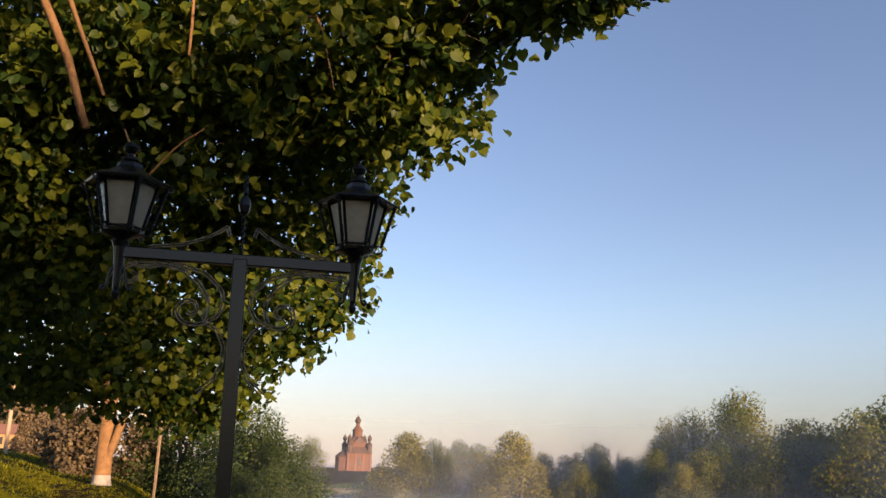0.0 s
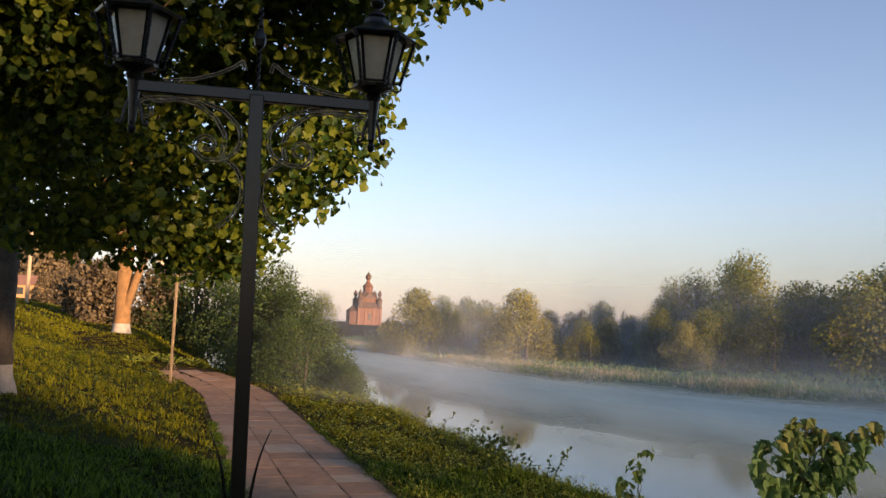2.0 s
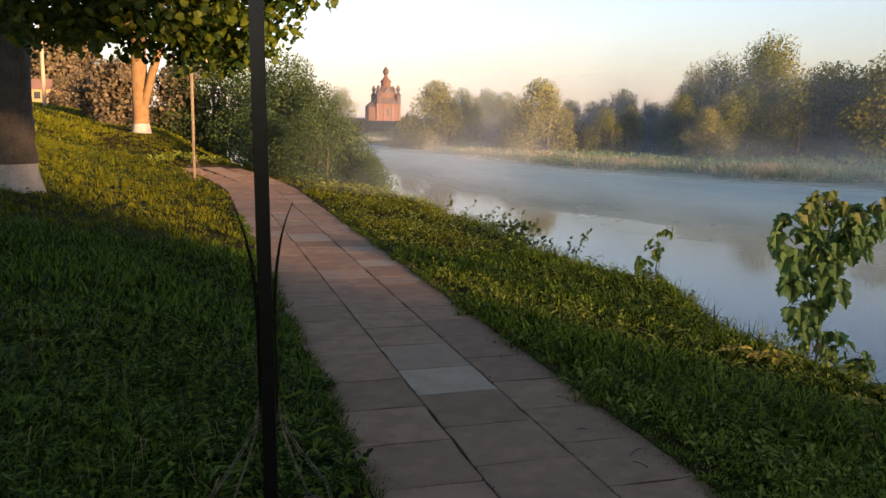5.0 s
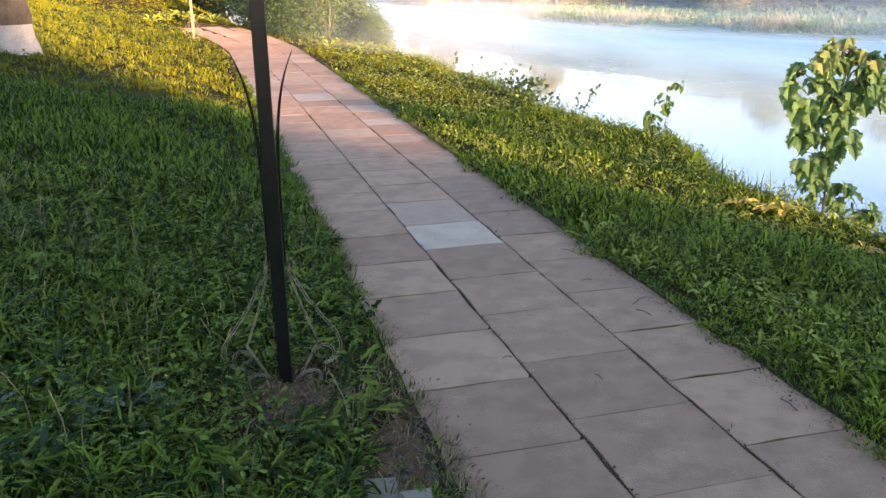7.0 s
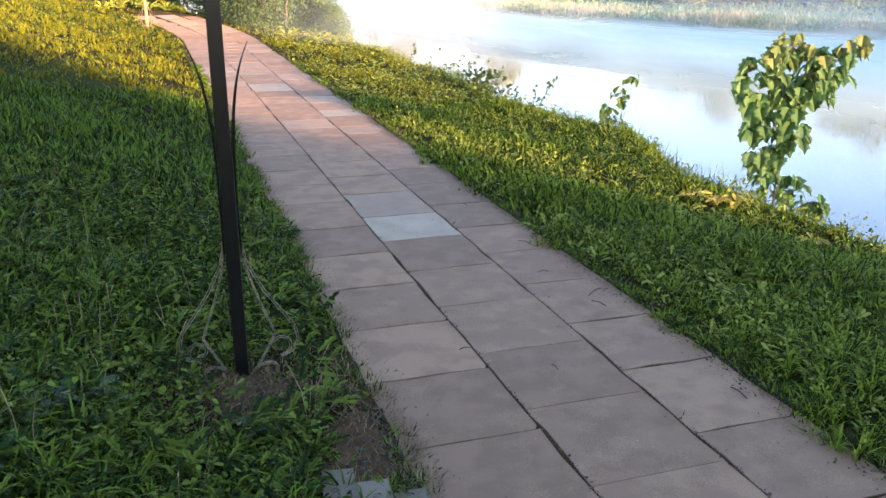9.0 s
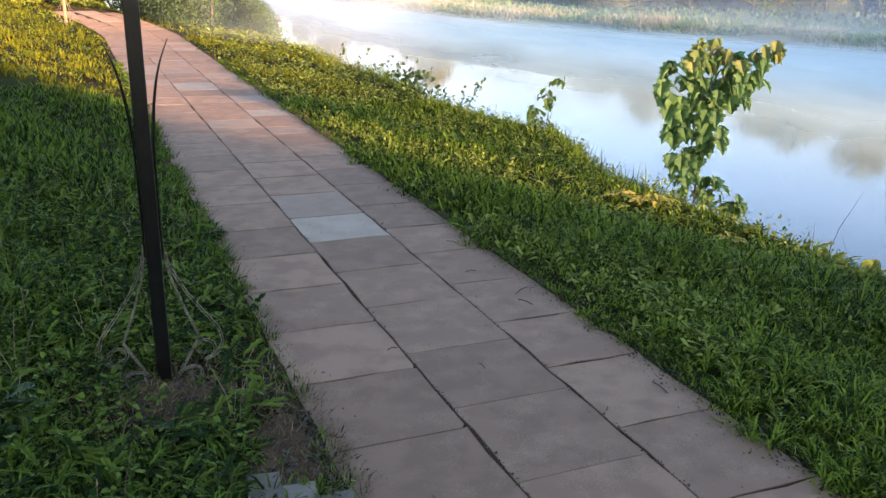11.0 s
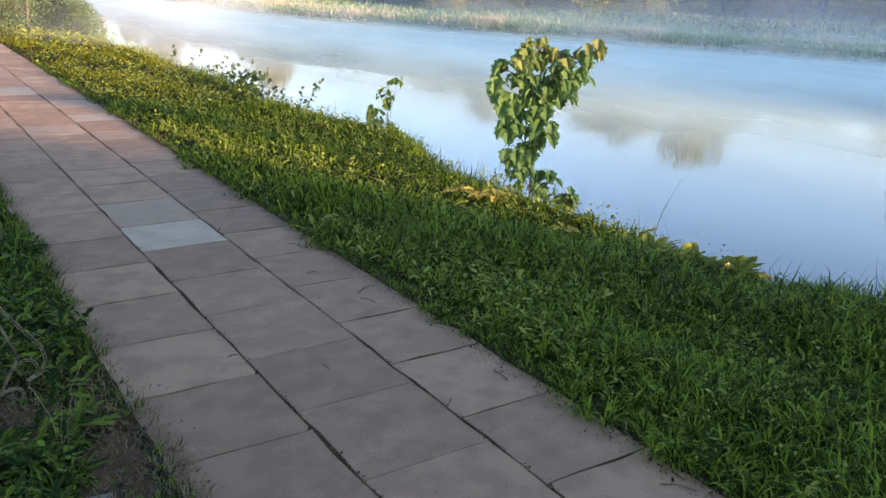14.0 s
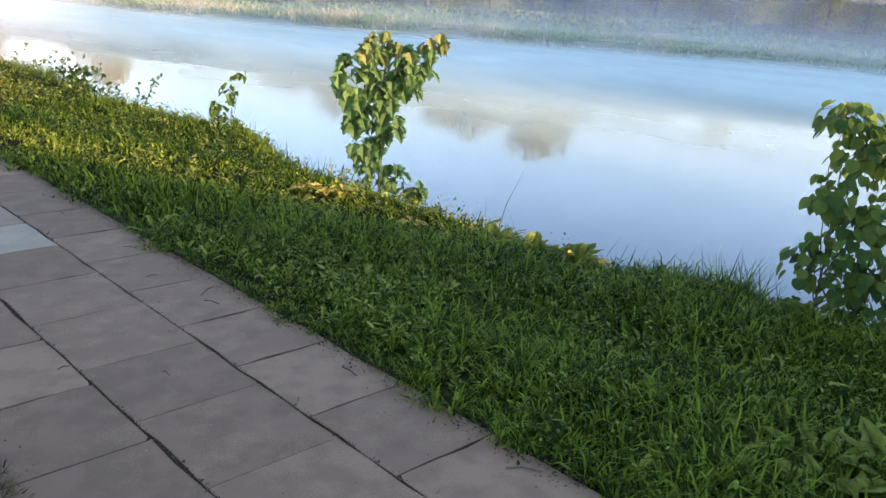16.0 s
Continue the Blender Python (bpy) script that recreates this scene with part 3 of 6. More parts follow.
def split_trunk(thing, v, f, white_top, bark=None):
    """The trunk's lower, whitewashed sleeve and the bare bark above it."""
    mids = v[f].mean(1)[:, 2]
    part("trunk", mesh_from("trunk", v, f[mids >= white_top], bark or M_BARK, True), thing)
    part("whitewash", mesh_from("whitewash", v, f[mids < white_top], M_WHITEWASH, True), thing, "whitewashed lower trunk")


def lime_tree():
    r = np.random.default_rng(3)
    bx, by = polar(-28.7, 13.8)
    bz = float(ground_z(bx, by))
    thing = tagged(new("lime_tree"), "old lime tree with whitewashed trunk and wide overhanging crown", "tree")
    v, f = trunk_mesh(r, 6.5, 0.34, 0.24, (0.02, -0.02))
    split_trunk(thing, v + np.array([bx, by, bz]), f, bz + 0.36)
    crotch = np.array([bx, by, bz + 3.0])
    # boughs: azimuth, height angle, distance from the walker, radius across, radius up and down
    boughs = [(-22, 27, 6.2, 1.1, 0.75), (-10, 28, 5.6, 1.0, 0.7), (0.5, 31, 5.2, 0.75, 0.45), (7, 32, 4.9, 0.5, 0.28), (9.8, 31.6, 4.8, 0.32, 0.2), (11.9, 31.4, 4.75, 0.22, 0.17), (13.3, 31.9, 4.7, 0.2, 0.13), (14.5, 31.8, 4.7, 0.13, 0.09), (-4, 24.5, 5.8, 0.7, 0.45), (0.3, 23.4, 6.0, 0.36, 0.26), (-16, 21.5, 6.8, 1.0, 0.7),
              (-26, 19, 7.6, 1.1, 0.9), (-9.5, 20, 7.2, 0.95, 0.6), (-20, 14, 8.2, 1.2, 0.85), (-12.5, 13.5, 8.0, 0.9, 0.8), (-8.4, 14, 8.4, 0.6, 0.5), (-7.0, 10.6, 8.8, 0.45, 0.32), (-7.4, 15.4, 8.6, 0.45, 0.28), (-26, 10, 9.4, 1.0, 0.8), (-17.5, 8.5, 9.0, 1.15, 0.7), (-11.4, 8.8, 9.2, 0.75, 0.5),
              (-21.5, 5.2, 9.8, 0.9, 0.45), (-16.4, 3.8, 9.4, 0.6, 0.4), (-14.4, 5.0, 9.2, 0.55, 0.4), (-27, 5.5, 10.5, 1.0, 0.45), (-30, 14, 9.0, 1.3, 1.2), (-30, 26, 7.0, 1.3, 1.1), (-18, 33, 6.5, 1.4, 0.9), (-4, 34, 6.0, 1.3, 0.7), (6, 36, 5.4, 0.8, 0.35), (-34, 20, 8, 1.3, 1.2), (-17.5, 4.3, 9.2, 0.5, 0.2),
              # unseen boughs added overhead and behind, to shade the near lawn
              (-46, 34, 6.5, 1.5, 1.0), (-60, 40, 5.5, 1.5, 0.9), (-44, 48, 4.8, 1.5, 0.9), (-78, 46, 5.0, 1.5, 0.9), (-24, 47, 4.6, 1.3, 0.8), (-60, 58, 3.4, 1.4, 0.8), (-112, 45, 5.0, 1.6, 1.0), (-140, 46, 5.0, 1.6, 1.0), (-170, 44, 5.4, 1.5, 0.9), (-120, 64, 2.8, 1.4, 0.8)]
    wood, bare, pts, out, big = [], [], [], [], []

    def spot(az, el, d):
        x, y = polar(az, d)
        return np.array([x, y, 1.75 + d * math.tan(radians(el))])

    # the bare hanging boughs low in the crown
    for a, b, r0, r1 in ((spot(-29.6, 29.5, 4.9), spot(-25.0, 21.0, 4.8), 0.032, 0.022), (spot(-29, 30.5, 4.7), spot(-24.2, 23.2, 4.7), 0.02, 0.011), (spot(-19.2, 31, 5.0), spot(-19.0, 26.5, 5.0), 0.013, 0.009), (spot(-10.2, 30, 5.0), spot(-8.6, 25.5, 5.0), 0.01, 0.005), (spot(-21.0, 18.2, 5.6), spot(-17.4, 22, 5.4), 0.008, 0.005), (spot(-5.6, 30, 5.2), spot(-4.6, 27.5, 5.2), 0.009, 0.004)):
        wood.append(limb(r, crotch + np.array([0, 0, 2.2]), a, r0 * 1.5, r0, 0.05, 10))
        bare.append(limb(r, a, b, r0, r1, 0.05, 10))
    for az, el, d, ra, rb in boughs:
        x, y = polar(az, d)
        c = np.array([x, y, 1.75 + d * math.tan(radians(el))])
        start = crotch + np.array([0, 0, r.uniform(-0.4, 2.6)])
        wood.append(limb(r, start, c, 0.055, 0.014, 0.06, 12))
        for k in range(9):
            e = c + unit(1, r)[0] * np.array([ra, ra, rb]) * r.uniform(0.5, 1.0)
            wood.append(limb(r, c + (start - c) * r.uniform(0, 0.2), e, 0.012, 0.003, 0.12, 6))
        n = int((1050 if el < 16 else 500 if el > 33 and az < -20 else 1400) * ra * (ra + rb))
        p, dd = blob_points(r, n, c, (ra, ra, rb), 0.15)
        # sprays: leaves gather round points inside the bough
        knots, _ = blob_points(r, max(10, n // 26), c, (ra, ra, rb), 0.3)
        near = knots[r.integers(len(knots), size=n)] + r.normal(size=(n, 3)) * np.array([0.13, 0.13, 0.1])
        pick = r.random(n)[:, None] < 0.85
        p = np.where(pick, near, p)
        inside = np.linalg.norm((p - c) / np.array([ra, ra, rb]), axis=1) < 1.12
        pts.append(p[inside])
        out.append(dd[inside])
        big.append(np.full(inside.sum(), 1.5 if el > 33 and az < -20 else 1.0))
    wv, wf = merge(wood)
    part("limb", mesh_from("limb", wv, wf, M_BARK, True), thing)
    for wv, wf in bare:
        part("bough", mesh_from("bough", wv, wf, M_BARK_SUNLIT, True), thing, "bare hanging bough coloured as sunlit")
    p, dd = np.concatenate(pts), np.concatenate(out)
    tip = np.array([0, 0, -0.45]) + unit(len(p), r) * 0.9
    v, f = scatter(*HEART, p, tip, unit(len(p), r) + np.array([0, -0.5, 0.6]), r.uniform(0.05, 0.105, len(p)) * np.concatenate(big))
    part("crown", mesh_from("crown", v, f, M_LIME), thing)


lime_tree()


# ---- unseen trees added on the bank beside the walker, shading the near walkway ----
def shade_trees():
    first = make_tree("tree", 42, 4.6, 4.4, 0.2, M_SHRUB, 9000, 0.17, 24, "unseen leafy tree added to shade the walkway")
    first.matrix_basis = ground_pose(5.3, -1.75, 0, 1.14)
    tall = make_tree("tree", 44, 7.0, 2.5, 1.0, M_SHRUB, 9000, 0.15, 22, "unseen slim tall tree added to shade the lime crown and walkway")
    tall.matrix_basis = ground_pose(5.8, -2.1, 0, 0.9)
    copy_thing(tall, ground_pose(5.6, -0.7, 130, 0.82))
    copy_thing(tall, ground_pose(5.75, 0.25, 40, 0.68))
    copy_thing(tall, ground_pose(5.8, 1.0, 250, 0.5))
    # an added unseen thin-leaved row farther off breaks the low sun on the bank
    airy = make_tree("tree", 46, 9.6, 4.6, 3.0, M_WILLOW, 1750, 0.3, 26, "unseen tall airy tree added to thin the sun on the bank", trunk=0.014)
    for k, (along, across, s) in enumerate(((47, 5.6, 1.0), (49, 8.0, 1.04), (46, 10.2, 1.0))):
        x, y = across * 0.719 + along * 0.695, across * 0.695 - along * 0.719
        m = pose(x, y, -0.6, 0, 0, 70 * k) @ Matrix.Scale(s, 4)
        if k:
            copy_thing(airy, m)
        else:
            airy.matrix_basis = m
    for x, y, s in ((5.8, -3.4, 1.03), (6.4, -5.2, 1.05), (7.4, -8.0, 1.0), (8.8, -12.5, 1.3), (5.6, 0.2, 0.5)):
        copy_thing(first, ground_pose(x, y, 60 * x, s))


shade_trees()


# ---- street lamps ----
def glass_material():
    m = bpy.data.materials.new("frosted_glass")
    m.use_nodes = True
    n, l = m.node_tree.nodes, m.node_tree.links
    b = n["Principled BSDF"]
    b.inputs["Roughness"].default_value, b.inputs["Transmission Weight"].default_value = 0.22, 0.6
    co, tex, ramp, bump = n.new("ShaderNodeTexCoord"), n.new("ShaderNodeTexNoise"), n.new("ShaderNodeValToRGB"), n.new("ShaderNodeBump")
    tex.inputs["Scale"].default_value, tex.inputs["Detail"].default_value = 22, 5
    l.new(co.outputs["Object"], tex.inputs["Vector"])
    ramp.color_ramp.elements[0].color, ramp.color_ramp.elements[1].color = (0.5, 0.42, 0.3, 1), (0.85, 0.76, 0.6, 1)
    l.new(tex.outputs[0], ramp.inputs[0])
    l.new(ramp.outputs[0], b.inputs["Base Color"])
    l.new(tex.outputs[0], bump.inputs["Height"])
    bump.inputs["Strength"].default_value, bump.inputs["Distance"].default_value = 0.4, 0.004
    l.new(bump.outputs[0], b.inputs["Normal"])
    return m


M_GLASS = glass_material()


def glide(points, n=40):
    """A smooth curve through (x, z) points, as points in the plane y = 0."""
    p = np.asarray(points, float)
    s = np.concatenate([[0], np.cumsum(np.linalg.norm(np.diff(p, axis=0), axis=1))])
    t = np.linspace(0, s[-1], n)
    q = np.stack([np.interp(t, s, p[:, k]) for k in range(2)], 1)
    for _ in range(3):
        q[1:-1] = 0.25 * q[:-2] + 0.5 * q[1:-1] + 0.25 * q[2:]
    return np.stack([q[:, 0], np.zeros(n), q[:, 1]], 1)


def curl(cx, cz, r0, r1, a0, a1, n=26):
    """Points of a spiral in the x-z plane."""
    a = np.radians(np.linspace(a0, a1, n))
    r = np.linspace(r0, r1, n)
    return np.stack([cx + r * np.cos(a), cz + r * np.sin(a)], 1)


def iron_scroll(points, side, thick=0.0036, gap=0.0055, n=90):
    """A wrought scroll of two rods side by side, mirrored to either side of the post."""
    c = glide(points, n)
    c[:, 0] *= side
    pieces = []
    t = np.gradient(c, axis=0)
    t /= np.linalg.norm(t, axis=1)[:, None] + 1e-9
    across = np.stack([-t[:, 2], t[:, 1] * 0, t[:, 0]], 1)
    for off in (-gap, gap):
        pieces.append(tube(c + off * across, thick, 6))
    v, f = merge(pieces)
    return mesh_from("scroll", v, f, M_WORN, True)


def twisted_rod(a, b, r=0.006, n=40, turns=7):
    t = np.linspace(0, 1, n)[:, None]
    a, b = np.asarray(a, float), np.asarray(b, float)
    line = a * (1 - t) + b * t
    d = (b - a) / np.linalg.norm(b - a)
    e = np.cross(d, (0.3, 1, 0.2))
    e /= np.linalg.norm(e)
    g = np.cross(d, e)
    ph = 2 * np.pi * turns * t
    return merge([tube(line + r * 0.75 * (np.cos(ph + k) * e + np.sin(ph + k) * g), r * 0.72, 5) for k in (0, np.pi)])


def lantern(parent, x, z):
    """A six-sided lantern of tapering panes on a bracket."""
    body = tagged(new("lantern"), "six-sided black iron lantern with frosted panes")
    body.parent = parent
    body.matrix_basis = pose(x, 0, z) @ Matrix.Diagonal((0.96, 0.96, 0.85, 1))
    part("bracket", (lathe_bm([(0.004, -0.205), (0.013, -0.195), (0.016, -0.18), (0.009, -0.165), (0.013, -0.15), (0.016, -0.1), (0.021, -0.03), (0.026, 0.02), (0.034, 0.045), (0.026, 0.055), (0.05, 0.068), (0.078, 0.078), (0.08, 0.09), (0.06, 0.094)], 12), M_IRON), body)
    low, high, z0, z1 = 0.072, 0.116, 0.094, 0.3
    corner = [(math.cos(radians(60 * k + 54)), math.sin(radians(60 * k + 54))) for k in range(6)]
    for k in range(6):
        c, d = corner[k], corner[(k + 1) % 6]
        v, f = tube([(c[0] * low, c[1] * low, z0), (c[0] * high, c[1] * high, z1)], 0.008, 4)
        part("corner_bar", mesh_from("corner_bar", v, f, M_IRON), body)
        v, f = twisted_rod((c[0] * (low + 0.03), c[1] * (low + 0.03), z0 + 0.008), (c[0] * (high + 0.036), c[1] * (high + 0.036), z1 - 0.012), 0.0062, 44, 8)
        part("twisted_rod", mesh_from("twisted_rod", v, f, M_IRON, True), body)
        ring = [(c[0] * rr, c[1] * rr, zz) for rr, zz in ((low + 0.022 + 0.018 * math.cos(q) - 0.004, z0 + 0.018 * math.sin(q) - 0.004) for q in np.linspace(0.6, 6.6, 14))]
        v, f = tube(ring, 0.0045, 5)
        part("curl", mesh_from("curl", v, f, M_IRON, True), body)
        ring = [(c[0] * rr, c[1] * rr, zz) for rr, zz in ((high + 0.042 + 0.013 * math.cos(q), z1 - 0.014 + 0.013 * math.sin(q)) for q in np.linspace(-1.2, 4.6, 12))]
        v, f = tube(ring, 0.0042, 5)
        part("curl", mesh_from("curl", v, f, M_IRON, True), body)
        bm = bmesh.new()
        inner = [bm.verts.new((p[0] * r * 0.97, p[1] * r * 0.97, z)) for p, r, z in ((c, low, z0), (d, low, z0), (d, high, z1), (c, high, z1))]
        outer = [bm.verts.new((p[0] * r * 0.985, p[1] * r * 0.985, z)) for p, r, z in ((c, low, z0), (d, low, z0), (d, high, z1), (c, high, z1))]
        bm.faces.new(outer)
        bm.faces.new(inner[::-1])
        for q in range(4):
            bm.faces.new((inner[q], inner[(q + 1) % 4], outer[(q + 1) % 4], outer[q]))
        pane = part("pane", (bm, M_GLASS), body, "frosted glass pane")
        pane.visible_shadow = False
        mid = ((c[0] + d[0]) / 2, (c[1] + d[1]) / 2)
        for rr, zz in ((low, z0 + 0.008), (high, z1 - 0.008)):
            v, f = tube([(c[0] * rr, c[1] * rr, zz), (mid[0] * rr, mid[1] * rr, zz), (d[0] * rr, d[1] * rr, zz)], 0.007, 4)
            part("rail", mesh_from("rail", v, f, M_IRON), body)
    part("roof", (lathe_bm([(0.11, 0.296), (0.158, 0.29), (0.162, 0.3), (0.155, 0.308), (0.1, 0.335), (0.062, 0.36), (0.05, 0.372), (0.048, 0.39), (0.02, 0.41)], 6, turn=radians(54)), M_IRON), body)
    part("finial", (lathe_bm([(0.02, 0.4), (0.036, 0.405), (0.03, 0.418), (0.012, 0.428), (0.01, 0.438), (0.024, 0.448), (0.03, 0.464), (0.024, 0.48), (0.01, 0.49), (0.002, 0.5)], 14), M_IRON), body)
    part("lamp_holder", (lathe_bm([(0.02, 0.094), (0.02, 0.12), (0.016, 0.128), (0.014, 0.14), (0.004, 0.145)], 10), M_IRON), body)
    for sgn in (-1, 1):
        v, f = tube(glide(np.array([(0.012, -0.05), (0.03, -0.1), (0.034, -0.15), (0.05, -0.17), (0.056, -0.15), (0.044, -0.14)]) * np.array([sgn, 1]), 24), 0.006, 6)
        part("leaf_curl", mesh_from("leaf_curl", v, f, M_IRON, True), body)
    return body


def street_lamp():
    lamp = tagged(new("street_lamp"), "black wrought-iron street lamp with two lanterns and scrollwork", "street lamp", "street lamps along the walkway")
    arm_z, reach = 2.568, 0.425
    part("post", (box_bm(0.052, 0.052, 2.62, Matrix.Translation((0, 0, 1.26)), 0.004), M_IRON), lamp)
    part("arm", (box_bm(reach * 2, 0.032, 0.042, Matrix.Translation((0, 0, arm_z)), 0.004), M_IRON), lamp)
    v, f = twisted_rod((0, 0, arm_z + 0.02), (0, 0, arm_z + 0.33), 0.006, 50, 6)
    part("finial_rod", mesh_from("finial_rod", v, f, M_IRON, True), lamp)
    part("finial_knob", (lathe_bm([(0.004, 0), (0.018, 0.015), (0.024, 0.04), (0.018, 0.065), (0.008, 0.08), (0.012, 0.09), (0.002, 0.12)], 10, Matrix.Translation((0, 0, arm_z + 0.17))), M_IRON), lamp)
    for side in (-1, 1):
        z = arm_z - 0.02
        big = [(0.40, z - 0.008), (0.3, z - 0.006), (0.2, z - 0.012), (0.11, z - 0.045), (0.055, z - 0.1), (0.045, z - 0.15), (0.07, z - 0.2), (0.12, z - 0.225), *curl(0.165, z - 0.175, 0.055, 0.012, -110, 320)]
        part("scroll", iron_scroll(big, side), lamp)
        inner = [(0.38, z - 0.02), (0.28, z - 0.014), (0.2, z - 0.03), (0.14, z - 0.075), (0.105, z - 0.13), (0.105, z - 0.18), (0.115, z - 0.21)]
        part("scroll", iron_scroll(inner, side), lamp)
        small = [(0.2, z - 0.012), (0.3, z - 0.022), (0.35, z - 0.03), *curl(0.378, z - 0.062, 0.042, 0.01, 120, -280)]
        part("scroll", iron_scroll(small, side, 0.003, 0.0045), lamp)
        low = [(0.115, z - 0.21), (0.06, z - 0.25), (0.035, z - 0.3), (0.034, z - 0.36), (0.06, z - 0.42), (0.115, z - 0.47)]
        part("scroll", iron_scroll(low, side), lamp)
        top = [(0.045, arm_z + 0.09), (0.055, arm_z + 0.125), (0.085, arm_z + 0.1), (0.14, arm_z + 0.07), (0.22, arm_z + 0.042), (0.33, arm_z + 0.026)]
        part("scroll", iron_scroll(top, side, 0.003, 0.0045), lamp)
        # a black pointed leaf that springs from the post and bends outwards
        leaf = np.array([(0.032, 0.56), (0.031, 0.72), (0.032, 0.9), (0.036, 1.02), (0.046, 1.13), (0.062, 1.23), (0.084, 1.31), (0.108, 1.365)])
        c = glide(leaf * np.array([side, 1]), 40)
        v, f = tube(c, 0.0016 + 0.0034 * np.sin(np.pi * np.linspace(0.25, 1.0, 40)) ** 0.8, 6)
        part("foot_leaf", mesh_from("foot_leaf", v, f, M_IRON, True), lamp, "black pointed iron leaf")
        v, f = tube(c + np.array([side * -0.008, 0.010, -0.02]), 0.0022, 6)
        part("foot_leaf", mesh_from("foot_leaf", v, f, M_IRON, True), lamp)
        foot = [(0.034, 0.6), (0.05, 0.53), (0.105, 0.42), (0.165, 0.33), (0.215, 0.26), (0.228, 0.2), (0.205, 0.15), (0.165, 0.13), *curl(0.155, 0.18, 0.05, 0.018, -100, 300)]
        part("foot_scroll", iron_scroll(foot, side, 0.0019, 0.0042, 110), lamp)
        brace = [(0.034, 0.62), (0.048, 0.5), (0.085, 0.38), (0.125, 0.27), (0.14, 0.225)]
        part("foot_scroll", iron_scroll(brace, side, 0.002, 0.0026), lamp)
        strut = [(0.138, 0.23), (0.1, 0.16), (0.06, 0.085), (0.04, 0.04)]
        part("foot_scroll", iron_scroll(strut, side, 0.0032, 0.0028), lamp)
        under = [(0.03, 0.03), (0.045, 0.075), (0.075, 0.1), (0.11, 0.105), *curl(0.112, 0.072, 0.034, 0.012, 80, -250)]
        part("foot_scroll", iron_scroll(under, side, 0.003, 0.004, 80), lamp)
        lantern(lamp, reach * side, arm_z)
    # the crosspiece sits a little askew on its post
    skew = pose(0, 0, arm_z, 0, 0.4, 0) @ pose(0, 0, -arm_z)
    for ob in lamp.children:
        if not ob.name.startswith(("post", "foot_scroll", "foot_leaf")):
            ob.matrix_basis = skew @ ob.matrix_basis
    return lamp


lamp = street_lamp()
lamp.matrix_basis = pose(-0.748, 3.066, -0.03, 1.72, -0.27, 0) @ pose(0, 0, 0, 0, 0, 13)
fx, fy = polar(-18.05, 20.4)
far_lamp = copy_thing(lamp, pose(fx, fy, float(ground_z(fx, fy)) - 0.03, 0, 0, -8))
for ob in far_lamp.children:
    if ob.name.startswith("post"):
        ob.data = ob.data.copy()
        ob.data.materials[0] = M_IRON_SUNLIT
tagged(far_lamp, "iron street lamp by the bend, its post coloured as sunlit", "street lamp", "street lamps along the walkway")


# ---- grass and weeds ----
def sector(r, n, d0, d1, a0, a1):
    a = np.radians(r.uniform(a0, a1, n))
    d = np.sqrt(r.uniform(d0 ** 2, d1 ** 2, n))
    return d * np.sin(a), d * np.cos(a)


def on_turf(x, y, edge=0.0, r=rng):
    """Where grass grows: off the slabs, with a ragged edge, and above the water."""
    u, v = to_uv(x, y)
    rag = 0.05 * np.sin(u * 5.1) + 0.04 * np.sin(u * 13.7 + 1) + r.normal(size=len(u)) * 0.025
    off = (v > 0.7 + edge + rag) | (v < -0.8 - edge + rag) | (u > 20.95 + edge + rag)
    worn = np.hypot(x + 0.70, y - 2.95) < 0.24 + 0.14 * r.random(len(x))
    bare = (np.hypot((x + 0.14) / 0.24, (y - 2.55) / 0.62) < 1) & (r.random(len(x)) < 0.72)
    bare |= (v < 0) & (v > -0.98) & (u < 2.2) & (r.random(len(x)) < 0.45)
    if edge:
        worn = np.hypot(x + 0.68, y - 2.95) < 0.2
        return off & ~worn & ~(np.hypot((x + 0.12) / 0.22, (y - 2.5) / 0.55) < 1) & (ground_z(x, y) > WATER_Z + 0.1) & (v < 6)
    return off & ~(worn & (r.random(len(x)) < 0.72)) & ~bare & (ground_z(x, y) > WATER_Z + 0.1) & (v < 6)


def blades(r, x, y, height, width, droop=0.45):
    n = len(x)
    p = np.stack([x, y, ground_z(x, y) - 0.01], 1)
    lean = r.normal(size=(n, 3)) * droop
    lean[:, 2] = 1.0
    side = unit(n, r)
    v, f = scatter(BLADE_V * np.array([1, 1, 1]), BLADE_F, p, lean, side, 1.0)
    # the template is one unit high: stretch it along and across by its own axes
    tip = lean / np.linalg.norm(lean, axis=1)[:, None]
    ax = np.cross(tip, side)
    ax /= np.linalg.norm(ax, axis=1)[:, None]
    az = np.cross(ax, tip)
    t = BLADE_V
    v = p[:, None] + (t[None, :, 0:1] * width[:, None, None]) * ax[:, None] + height[:, None, None] * (t[None, :, 1:2] * tip[:, None] + t[None, :, 2:3] * az[:, None])
    return v.reshape(-1, 3), f


